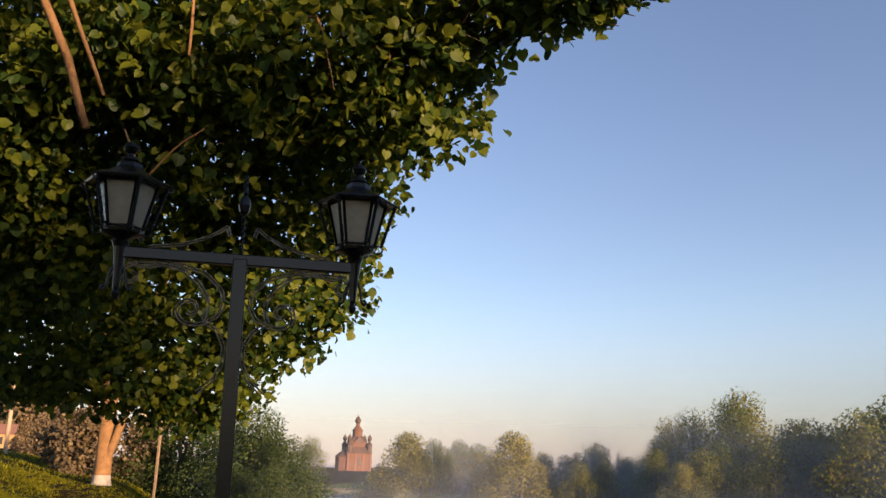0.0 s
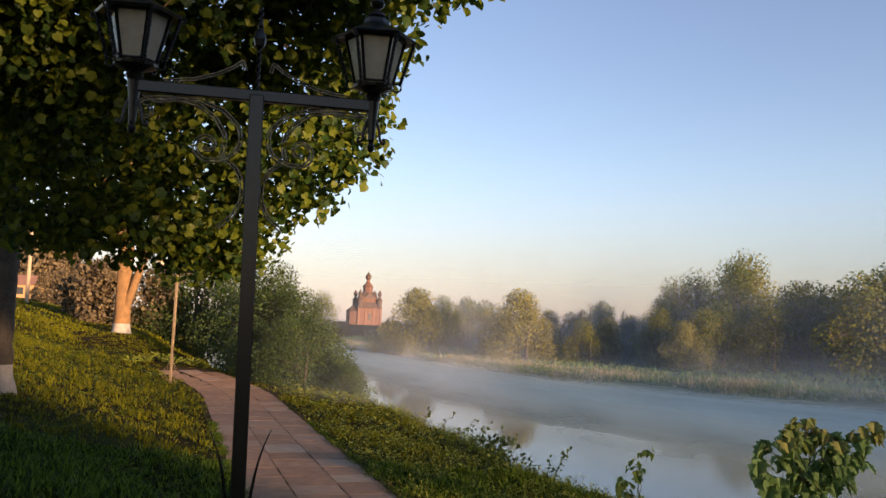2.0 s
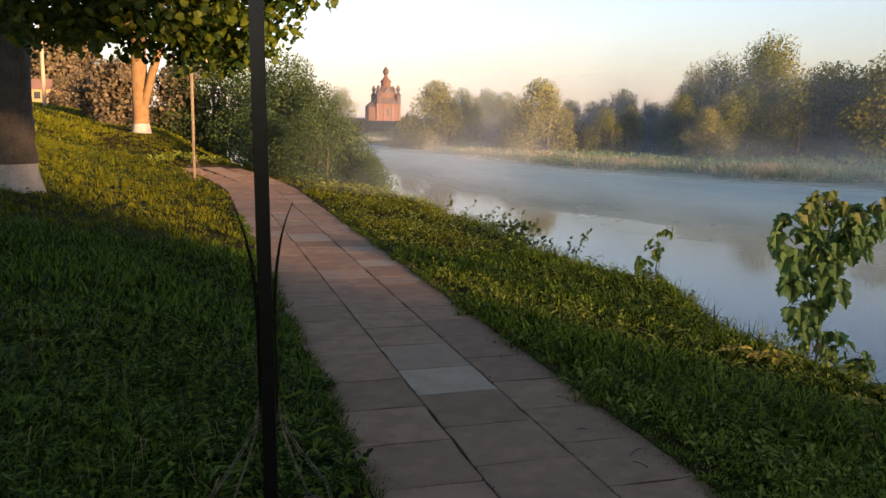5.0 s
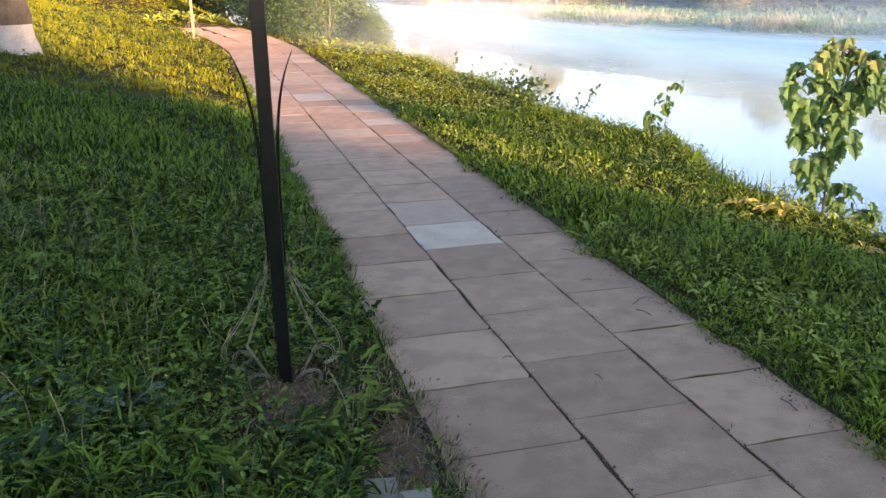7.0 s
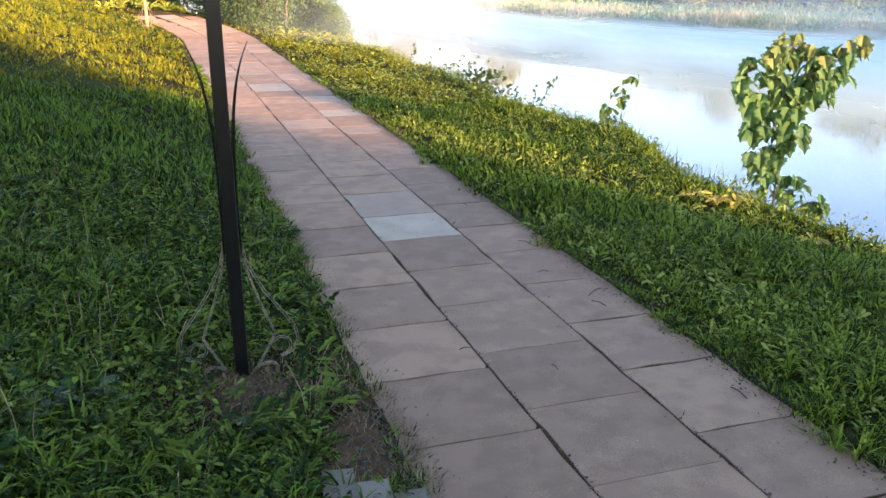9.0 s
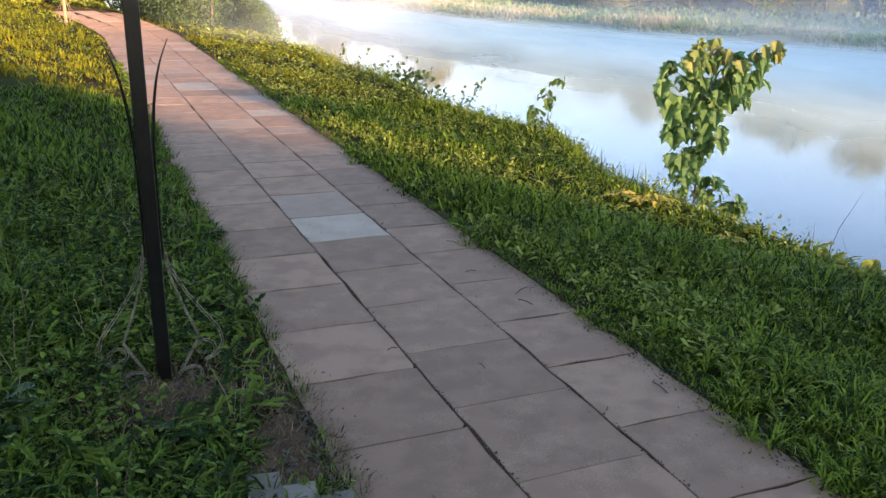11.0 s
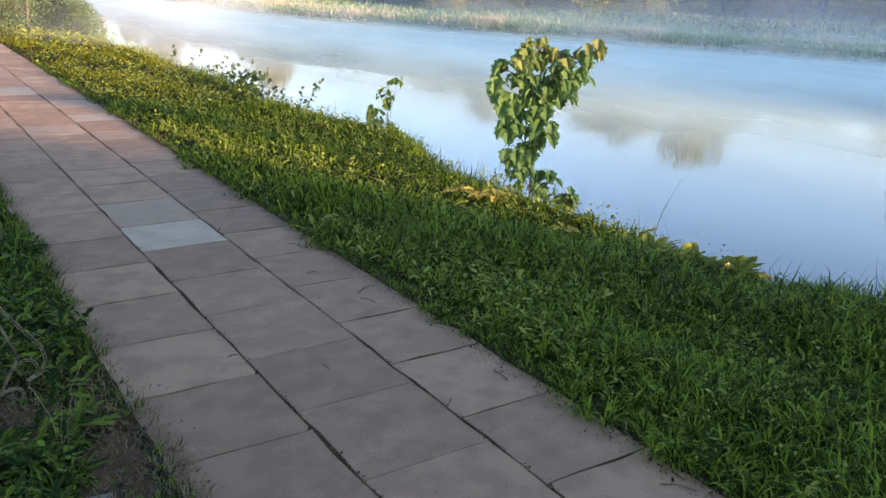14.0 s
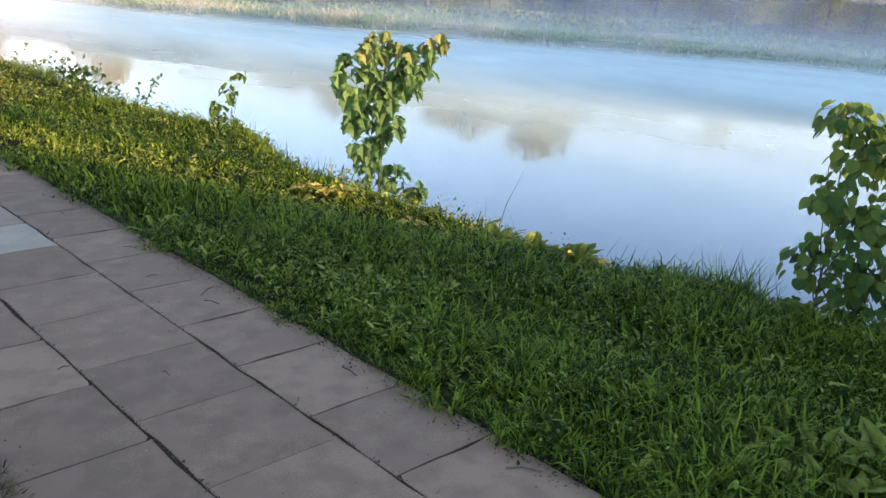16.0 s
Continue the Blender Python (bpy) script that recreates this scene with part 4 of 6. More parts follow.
def tufts(r, x, y, each, height, width, spread, form=(BLADE_V, BLADE_F)):
    """Grass in tufts: blades that splay from each root."""
    n = len(x)
    k = np.repeat(np.arange(n), each)
    a = r.uniform(0, 2 * np.pi, n * each)
    d = np.abs(r.normal(0, spread, n * each))
    px, py = x[k] + d * np.cos(a), y[k] + d * np.sin(a)
    p = np.stack([px, py, ground_z(px, py) - 0.012], 1)
    out = r.uniform(0.0, 0.55, n * each)
    tip = np.stack([out * np.cos(a), out * np.sin(a), np.ones(n * each)], 1) + r.normal(size=(n * each, 3)) * 0.12
    tip /= np.linalg.norm(tip, axis=1)[:, None]
    # the blade's back faces outwards, so that it arches away from the root
    back = np.stack([-np.cos(a), -np.sin(a), np.full(n * each, 0.3)], 1)
    ax = np.cross(tip, back)
    ax /= np.linalg.norm(ax, axis=1)[:, None] + 1e-9
    az = np.cross(ax, tip)
    h = height[k] * r.uniform(0.55, 1.15, n * each)
    w = width * r.uniform(0.6, 1.4, n * each)
    t, tf = form
    v = p[:, None] + (t[None, :, 0:1] * w[:, None, None]) * ax[:, None] + h[:, None, None] * (t[None, :, 1:2] * tip[:, None] + t[None, :, 2:3] * az[:, None])
    f = tf[None] + (np.arange(n * each) * len(t))[:, None, None]
    return v.reshape(-1, 3), f.reshape(-1, 3)


def grass_field():
    r = np.random.default_rng(17)
    pieces, slope, deep = [], [], []
    long = (ARCH_V, ARCH_F)
    short = (BLADE_V, BLADE_F)
    for n, each, d0, d1, a0, a1, h0, h1, w, s, form in [(7600, 17, 1.9, 5.4, -38, 66, 0.09, 0.25, 0.0068, 0.026, long), (14000, 1, 1.9, 5.4, -38, 66, 0.04, 0.12, 0.008, 0.01, short), (7600, 13, 5.4, 10.5, -36, 40, 0.09, 0.23, 0.0105, 0.04, short), (20000, 1, 5.4, 10.5, -36, 40, 0.05, 0.14, 0.01, 0.02, short),
                                                        (17000, 9, 10.5, 34, -34, 12, 0.08, 0.22, 0.015, 0.07, short), (16000, 1, 26, 60, -34, -14, 0.1, 0.25, 0.04, 0.1, short),
                                                        (3500, 9, 0.3, 1.95, -180, 180, 0.08, 0.22, 0.009, 0.04, short), (5000, 7, 1.9, 8, 62, 326, 0.08, 0.22, 0.016, 0.06, short), (2500, 8, 1.9, 6, 34, 66, 0.08, 0.22, 0.009, 0.04, short)]:
        x, y = sector(r, n, d0, d1, a0, a1)
        ok = on_turf(x, y, 0.0, r)
        x, y = x[ok], y[ok]
        u, v = to_uv(x, y)
        h = r.uniform(h0, h1, len(x)) * (0.8 + 0.35 * wobble(x, y, 0.35, 2))
        # on the bank the grass grows in lusher and in lower, leafier patches
        lush = 0.55 + 0.45 * smooth01(0.5 + 1.2 * wobble(x, y, 0.55, 8)) + 0.25 * smooth01((1.2 - u) / 1.5)
        h *= np.where(v > 0, lush, 0.8) * np.clip(0.42 + (np.abs(v) - 0.66) * 1.6, 0.42, 1.0)
        h *= np.clip(np.hypot(x + 0.72, y - 2.98) * 1.1, 0.35, 1.0)
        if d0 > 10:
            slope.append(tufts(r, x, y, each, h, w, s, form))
        else:
            # deep: left of the walkway, in the darker tone that carries its shade
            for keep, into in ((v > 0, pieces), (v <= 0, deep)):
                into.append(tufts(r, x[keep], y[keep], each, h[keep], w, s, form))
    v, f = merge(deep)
    tagged(new("grass", mesh_from("grass", v, f, M_GRASS)), "dense uncut grass under the lamp, in the shaded tone", "grass", kind="stuff")
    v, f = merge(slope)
    tagged(new("slope_grass", mesh_from("slope_grass", v, f, M_SLOPE_SUNLIT)), "slope grass coloured golden-green as sunlit", "grass", kind="stuff")
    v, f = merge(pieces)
    tagged(new("grass", mesh_from("grass", v, f, M_GRASS_LIT)), "lush uncut bank grass, in the lit tone", "grass", kind="stuff")


def fringe():
    """Short ragged grass right against the slabs on either side."""
    r = np.random.default_rng(131)
    u = r.uniform(-2, 12, 5200)
    side = r.random(5200) < 0.35
    v = np.where(side, 0.73 + np.abs(r.normal(0, 0.05, 5200)), -0.76 - np.abs(r.normal(0, 0.05, 5200)))
    keep = (wobble(u * 3, v, 0.5, 3) > -0.45) & (side | (u > 1.0 + 0.5 * r.random(5200)) & (r.random(5200) < 0.6) | (r.random(5200) < 0.42))
    x, y = to_xy(u[keep], v[keep])
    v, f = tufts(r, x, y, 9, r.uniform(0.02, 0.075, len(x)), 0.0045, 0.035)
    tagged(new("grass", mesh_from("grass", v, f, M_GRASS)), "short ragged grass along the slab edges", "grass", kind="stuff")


def rosettes(r, x, y, leaves, size, lift, template, rise=(0.2, 1.2)):
    """Low weeds: a ring of leaves about each root."""
    n = len(x)
    k = np.repeat(np.arange(n), leaves)
    a = r.uniform(0, 2 * np.pi, n * leaves)
    s = size[k] * r.uniform(0.6, 1.2, n * leaves)
    up = r.uniform(rise[0], rise[1], n * leaves)
    h = lift[k] * r.random(n * leaves)
    z = ground_z(x, y)
    p = np.stack([x[k] + 0.3 * s * np.cos(a), y[k] + 0.3 * s * np.sin(a), z[k] + h], 1)
    tip = np.stack([np.cos(a), np.sin(a), up - 0.5 * (h / np.maximum(lift[k], 0.01))], 1)
    upv = np.tile(np.array([0, 0, 1.0]), (len(p), 1)) + unit(len(p), r) * 0.35
    return scatter(*template, p, tip, upv, s)


def weed_field():
    r = np.random.default_rng(23)
    pieces, deep = [], []
    for n, d0, d1, a0, a1, size, lift, template, leaves in [
            (1200, 1.9, 6, -38, 0, 0.1, 0.08, JAGGED, 9), (600, 1.9, 6, 0, 66, 0.09, 0.06, JAGGED, 8), (1100, 1.9, 7, 0, 66, 0.026, 0.2, OVAL, 7), (1500, 1.9, 6.5, -38, -8, 0.036, 0.13, OVAL, 8), (500, 1.9, 5.0, 0, 66, 0.042, 0.12, NARROW, 8), (1300, 4.0, 9.5, -4, 50, 0.04, 0.14, NARROW, 8), (400, 2.2, 7, 0, 60, 0.08, 0.08, SPEAR, 9),
            (3000, 5.5, 14, -12, 30, 0.042, 0.13, NARROW, 8), (800, 5.0, 12, -12, 42, 0.11, 0.06, JAGGED, 8), (8000, 4.5, 20, -12, 34, 0.05, 0.301, OVAL, 10), (3000, 10, 26, -12, 8, 0.07, 0.16, OVAL, 6), (1500, 10, 26, -30, -12, 0.05, 0.1, OVAL, 6)]:
        x, y = sector(r, n, d0, d1, a0, a1)
        ok = on_turf(x, y, 0.03 + size * 0.7, r)
        if lift > 0.3:  # nettles and goutweed on the brink
            u, v = to_uv(x, y)
            ok &= (v > brink(u) - 0.1 + r.normal(size=n) * 0.15) & (v < brink(u) + 0.75) & (wobble(x, y, 0.7, 4) > -0.25) & (u > 3.4)
        x, y = x[ok], y[ok]
        made = size * r.uniform(0.6, 1.3, len(x)), lift * r.uniform(0.3, 0.75 if lift > 0.3 else 1.4, len(x))
        u, v = to_uv(x, y)
        # weeds left of the walkway go to deep, coloured darker as shaded
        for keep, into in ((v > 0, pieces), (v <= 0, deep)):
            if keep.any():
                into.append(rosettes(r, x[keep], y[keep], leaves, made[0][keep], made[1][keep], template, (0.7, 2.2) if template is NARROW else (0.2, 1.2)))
        if lift > 0.3:
            pieces.append(blades(r, x, y, lift * r.uniform(0.5, 0.95, len(x)), np.full(len(x), 0.006), 0.12))
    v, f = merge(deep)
    tagged(new("weeds", mesh_from("weeds", v, f, M_WEED)), "dandelion leaves in the grass by the lamp, in the shaded tone", "weeds", kind="stuff")
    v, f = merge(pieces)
    tagged(new("weeds", mesh_from("weeds", v, f, M_WEED_LIT)), "broad-leaved weeds among the bank's grass", "weeds", kind="stuff")


def lacy_herbs():
    """Finely cut, bluish-green herbs low in the grass by the lamp."""
    r = np.random.default_rng(101)
    x = np.concatenate([r.normal(-1.42, 0.16, 12), r.normal(-1.1, 0.3, 8)])
    y = np.concatenate([r.normal(2.36, 0.16, 12), r.normal(2.5, 0.3, 8)])
    ok = to_uv(x, y)[1] < -0.95
    x, y = x[ok], y[ok]
    v, f = rosettes(r, x, y, 9, r.uniform(0.07, 0.12, len(x)), np.full(len(x), 0.07), LACY)
    tagged(new("herbs", mesh_from("herbs", v, f, M_HERB)), "finely cut bluish-green herbs in the grass by the lamp", "herbs", kind="stuff")


def stalks():
    """Thin plantain stalks with pale heads standing out of the near grass."""
    r = np.random.default_rng(97)
    x, y = sector(r, 110, 2.0, 6, -36, -4)
    ok = on_turf(x, y, 0.08, r)
    pieces = []
    for a, b in zip(x[ok], y[ok]):
        h, lean = r.uniform(0.12, 0.24), r.normal(size=2) * 0.03
        z = float(ground_z(a, b))
        top = np.array([a + lean[0], b + lean[1], z + h])
        sv, sf = tube([(a, b, z - 0.01), (a + lean[0] * 0.3, b + lean[1] * 0.3, z + h * 0.6), top], 0.0014, 4)
        hv, hf = tube([top, top + np.array([lean[0] * 0.1, lean[1] * 0.1, 0.008]), top + np.array([lean[0] * 0.2, lean[1] * 0.2, 0.018])], [0.0016, 0.0035, 0.001], 5)
        pieces += [(sv, np.concatenate([sf[:, :3], sf[:, [0, 2, 3]]])), (hv, np.concatenate([hf[:, :3], hf[:, [0, 2, 3]]]))]
    v, f = merge(pieces)
    tagged(new("plantain_stalks", mesh_from("plantain_stalks", v, f, M_STRAW)), "thin pale plantain stalks in the grass", "stalks", kind="stuff")


def straw_field():
    """Dead grass on the worn ground by the post and along the slabs."""
    r = np.random.default_rng(29)
    x1, y1 = r.normal(-0.68, 0.22, 4200), r.normal(2.9, 0.2, 4200)
    x2, y2 = r.normal(-0.12, 0.17, 4200), r.normal(2.5, 0.42, 4200)
    u = r.uniform(-1.5, 9, 1500)
    x3, y3 = to_xy(u, r.normal(0.76, 0.035, 1500))
    x, y = np.concatenate([x1, x2, x3]), np.concatenate([y1, y2, y3])
    ok = np.abs(to_uv(x, y)[1]) > 0.72
    x, y = x[ok], y[ok]
    v, f = blades(r, x, y, r.uniform(0.03, 0.09, len(x)), r.uniform(0.002, 0.005, len(x)), 2.2)
    tagged(new("dead_grass", mesh_from("dead_grass", v, f, M_STRAW)), "dry dead grass on worn soil beside the slabs", "dead grass", kind="stuff")


def tall_grass():
    """Long seeding grasses along the brink, and dry stalks leaning over the water."""
    r = np.random.default_rng(47)
    u = r.uniform(-4, 12, 2600)
    x, y = to_xy(u, brink(u) + r.normal(0.25, 0.16, 2600))
    ok = wobble(x, y, 0.45, 6) > 0.05
    x, y = x[ok], y[ok]
    pieces = [blades(r, x, y, r.uniform(0.12, 0.32, len(x)), r.uniform(0.004, 0.008, len(x)), 0.3)]
    # one taller clump at the foot of the lime sapling
    cx, cy = to_xy(np.full(260, -0.2) + r.normal(0, 0.09, 260), 3.12 + r.normal(0, 0.09, 260))
    pieces.append(blades(r, cx, cy, r.uniform(0.2, 0.45, 260), r.uniform(0.004, 0.008, 260), 0.16))
    v, f = merge(pieces)
    tagged(new("tall_grass", mesh_from("tall_grass", v, f, M_GRASS_LIT)), "long seeding grass along the brink", "grass", kind="stuff")
    u = np.concatenate([r.normal(1.7, 0.16, 14), r.normal(5.5, 2.5, 18)])
    x, y = to_xy(u, brink(u) + r.normal(0.35, 0.12, 32))
    v, f = blades(r, x, y, r.uniform(0.3, 0.62, 32), r.uniform(0.003, 0.005, 32), 0.5)
    tagged(new("dry_stalks", mesh_from("dry_stalks", v, f, M_TWIG)), "thin dry stalks leaning over the water", "stalks", kind="stuff")


def brink_herbs():
    """Thin dark herbs with sparse small leaves that stand out over the water farther along the brink."""
    r = np.random.default_rng(53)
    pieces = []
    for u in np.concatenate([r.normal(8.8, 0.5, 20), r.normal(10.6, 0.5, 14), r.normal(7.3, 0.3, 6)]):
        x, y = to_xy(u, brink(u) + abs(r.normal(0.1, 0.15)))
        p = np.array([x, y, float(ground_z(x, y)) - 0.02])
        h = r.uniform(0.16, 0.42)
        top = p + np.array([*(WAY[1] * r.uniform(0.0, 0.3) + r.normal(size=2) * 0.08), h])
        t = np.linspace(0, 1, 8)[:, None]
        line = p + (top - p) * t + np.array([0, 0, 0.12]) * t * (1 - t)
        sv, sf = tube(line, np.linspace(0.005, 0.0025, 8), 3)
        pieces.append((sv, np.concatenate([sf[:, :3], sf[:, [0, 2, 3]]])))
        q = line[r.integers(2, 8, 12)] + r.normal(size=(12, 3)) * 0.015
        pieces.append(scatter(*OVAL, q, unit(12, r) + np.array([0, 0, 0.3]), unit(12, r) + np.array([0, 0, 0.8]), r.uniform(0.05, 0.11, 12)))
    v, f = merge(pieces)
    tagged(new("herbs", mesh_from("herbs", v, f, M_SHRUB)), "thin dark leafy herbs standing over the water", "herbs", kind="stuff")


def docks():
    """Big-leaved docks and burdocks by the bend, at the far lamp's foot and on the brink."""
    first = None
    spots = [(21.5, -0.9, 1.0), (21.7, -0.4, 0.9), (21.4, 0.1, 0.9), (21.6, 0.7, 1.0), (20.8, 1.3, 0.9), (22.1, 0.2, 1.0), (18.9, -1.35, 0.7), (17.0, 1.5, 0.9), (15.0, 1.45, 0.7), (16.2, 2.0, 0.9), (18.6, 1.7, 1.0), (1.06, 2.42, 0.55), (1.0, 2.62, 0.66), (0.95, 2.8, 0.62), (0.72, 2.76, 0.66), (1.2, 2.55, 0.58), (-1.4, 1.48, 0.62), (-1.6, 1.62, 0.75), (-1.5, 1.3, 0.6), (1.3, 1.42, 0.42), (1.55, 1.34, 0.4)]
    r = np.random.default_rng(37)
    for k, (u, v, s) in enumerate(spots):
        x, y = to_xy(u, v)
        m = ground_pose(float(x), float(y), 50 * k, s, 0.0)
        if first is None:
            first = tagged(new("dock_plant"), "broad-leaved dock with crinkled green leaves", "weed", "docks on the bank")
            a = r.uniform(0, 2 * np.pi, 11)
            p = np.stack([0.03 * np.cos(a), 0.03 * np.sin(a), np.zeros(11)], 1)
            tip = np.stack([np.cos(a), np.sin(a), r.uniform(0.2, 1.6, 11)], 1)
            for q in range(11):
                lv, lf = scatter(*CRINKLED, p[q:q + 1] + 0.07 * tip[q:q + 1], tip[q:q + 1], np.array([[0, 0, 1.0]]) + unit(1, r) * 0.2, r.uniform(0.2, 0.34))
                sv, sf = tube([p[q], p[q] + 0.1 * tip[q]], 0.005, 3)
                lv, lf = np.concatenate([lv, sv]), np.concatenate([lf, np.concatenate([sf[:, :3], sf[:, [0, 2, 3]]]) + len(lv)])
                part("leaf", mesh_from("leaf", lv, lf, M_WEED_LIT), first)
            first.matrix_basis = m
        else:
            copy_thing(first, m)


def yellow_leaves():
    """Wilted yellow leaves lying flat among the bank's grass."""
    r = np.random.default_rng(39)
    first = None
    for k, (u, v, s) in enumerate([(2.86, 2.2, 0.8), (2.61, 2.38, 1.1), (2.7, 2.3, 0.8), (1.8, 2.35, 0.8), (0.89, 2.86, 1.2), (0.7, 2.9, 1.1), (1.2, 1.89, 0.5), (3.04, 1.66, 0.5)]):
        x, y = to_xy(u, v)
        m = ground_pose(float(x), float(y), 70 * k, s, -0.06)
        if first is None:
            first = tagged(new("wilted_plant"), "wilted yellow broad leaves in the bank's grass", "weed", "wilted plants on the bank")
            for q in range(6):
                a = q * 1.05 + r.normal() * 0.2
                tip = np.array([[math.cos(a), math.sin(a), r.uniform(0.0, 0.5)]])
                lv, lf = scatter(*CRINKLED, 0.03 * tip, tip, np.array([[0, 0, 1.0]]) + unit(1, r) * 0.25, r.uniform(0.1, 0.17))
                sv, sf = tube([(0, 0, -0.06), tuple(0.04 * tip[0])], 0.003, 3)
                lv, lf = np.concatenate([lv, sv]), np.concatenate([lf, np.concatenate([sf[:, :3], sf[:, [0, 2, 3]]]) + len(lv)])
                part("leaf", mesh_from("leaf", lv, lf, M_YELLOW), first)
            first.matrix_basis = m
        else:
            copy_thing(first, m)


def litter():
    """Crumbs of soil, bark and twigs on the slabs, thickest in the joints and along the river side."""
    r = np.random.default_rng(83)
    n = 15000
    u = r.uniform(-1.6, 10, n)
    side = r.random(n)
    v = np.where(side < 0.5, 0.72 + r.normal(0, 0.035, n) - 0.1 * (r.random(n) < 0.2) * r.random(n), np.where(side < 0.66, -0.79 + np.abs(r.normal(0, 0.06, n)), r.uniform(-0.78, 0.68, n)))
    joint = r.random(n) < 0.55
    v = np.where(joint & (side > 0.66), np.where(r.random(n) < 0.5, -0.262, 0.255) + r.normal(0, 0.006, n), v)
    keep = (side < 0.66) | joint | (r.random(n) < 0.12)
    u, v = u[keep], v[keep]
    x, y = to_xy(u, v)
    p = np.stack([x, y, ground_z(x, y) + 0.0095], 1)
    flat = unit(len(p), r) * np.array([1, 1, 0.12])
    long = r.uniform(0.003, 0.011, len(p)) * np.where(r.random(len(p)) < 0.12, 1.6, 1.0)
    v1, f1 = scatter(*CLUMP, p, flat, np.array([0, 0, 1.0]) + unit(len(p), r) * 0.4, long)
    pieces = [(v1, f1)]
    # clods and bark crumbs on the bare soil by the post and beside the first slabs
    cx, cy = np.concatenate([r.normal(-0.14, 0.12, 700), r.normal(-0.66, 0.14, 400)]), np.concatenate([r.normal(2.5, 0.26, 700), r.normal(2.88, 0.12, 400)])
    off = to_uv(cx, cy)[1] < -0.79
    cx, cy = cx[off], cy[off]
    p = np.stack([cx, cy, ground_z(cx, cy) + 0.016], 1)
    pieces.append(scatter(*CLUMP, p, unit(len(p), r) * np.array([1, 1, 0.3]), np.array([0, 0, 1.0]) + unit(len(p), r) * 0.5, r.uniform(0.006, 0.024, len(p))))
    for uu, vv, a, size in ((1.35, 0.58, 0.9, 0.13), (1.2, 0.52, 2.3, 0.09), (0.2, 0.6, 1.9, 0.1), (1.7, 0.45, 0.2, 0.06), (-0.75, 0.62, 2.6, 0.12), (0.62, 0.0, 2.0, 0.05), (-0.2, -0.55, 1.9, 0.07), (2.2, 0.56, 2.4, 0.1), (0.9, -0.3, 0.4, 0.05), (3.1, 0.5, 2.0, 0.08)):
        x, y = to_xy(uu, vv)
        z = float(ground_z(x, y)) + 0.0095
        q = np.array([(x - size / 2 * math.cos(a), y - size / 2 * math.sin(a), z), (x, y + size * 0.06, z + 0.006), (x + size / 2 * math.cos(a), y + size / 2 * math.sin(a), z)])
        sv, sf = tube(q, 0.0022, 4)
        pieces.append((sv, np.concatenate([sf[:, :3], sf[:, [0, 2, 3]]])))
    v, f = merge(pieces)
    tagged(new("litter", mesh_from("litter", v, f, M_LITTER)), "dark crumbs of soil and thin twigs on the slabs", "litter", kind="stuff")
    # small tufts of grass and moss in the joints
    u = np.concatenate([r.uniform(-1.5, 12, 34), np.full(9, 0.1) + r.normal(0, 0.2, 9), np.full(8, 2.6) + r.normal(0, 0.2, 8)])
    v = np.where(r.random(51) < 0.5, -0.268, 0.26) + r.normal(0, 0.007, 51)
    x, y = to_xy(u, v)
    v, f = tufts(r, x, y, 7, r.uniform(0.012, 0.045, 51), 0.0035, 0.014)
    tagged(new("joint_grass", mesh_from("joint_grass", v, f, M_GRASS)), "tiny tufts of grass in the slab joints", "grass", kind="stuff")


def chips():
    """Scattered white petals and pale chips on the slabs."""
    r = np.random.default_rng(89)
    u, v = r.uniform(-1.5, 7, 70), r.uniform(-0.75, 0.62, 70)
    x, y = to_xy(u, v)
    p = np.stack([x, y, ground_z(x, y) + 0.0095], 1)
    v, f = scatter(*CLUMP, p, unit(70, r) * np.array([1, 1, 0.1]), np.array([0, 0, 1.0]) + unit(70, r) * 0.3, r.uniform(0.004, 0.009, 70))
    tagged(new("petals", mesh_from("petals", v, f, M_WHITEWASH)), "tiny pale petals strewn on the slabs", "petals", kind="stuff")


yellow_leaves()
stalks()
lacy_herbs()
litter()
chips()
grass_field()
fringe()
weed_field()
tall_grass()
brink_herbs()
docks()
straw_field()


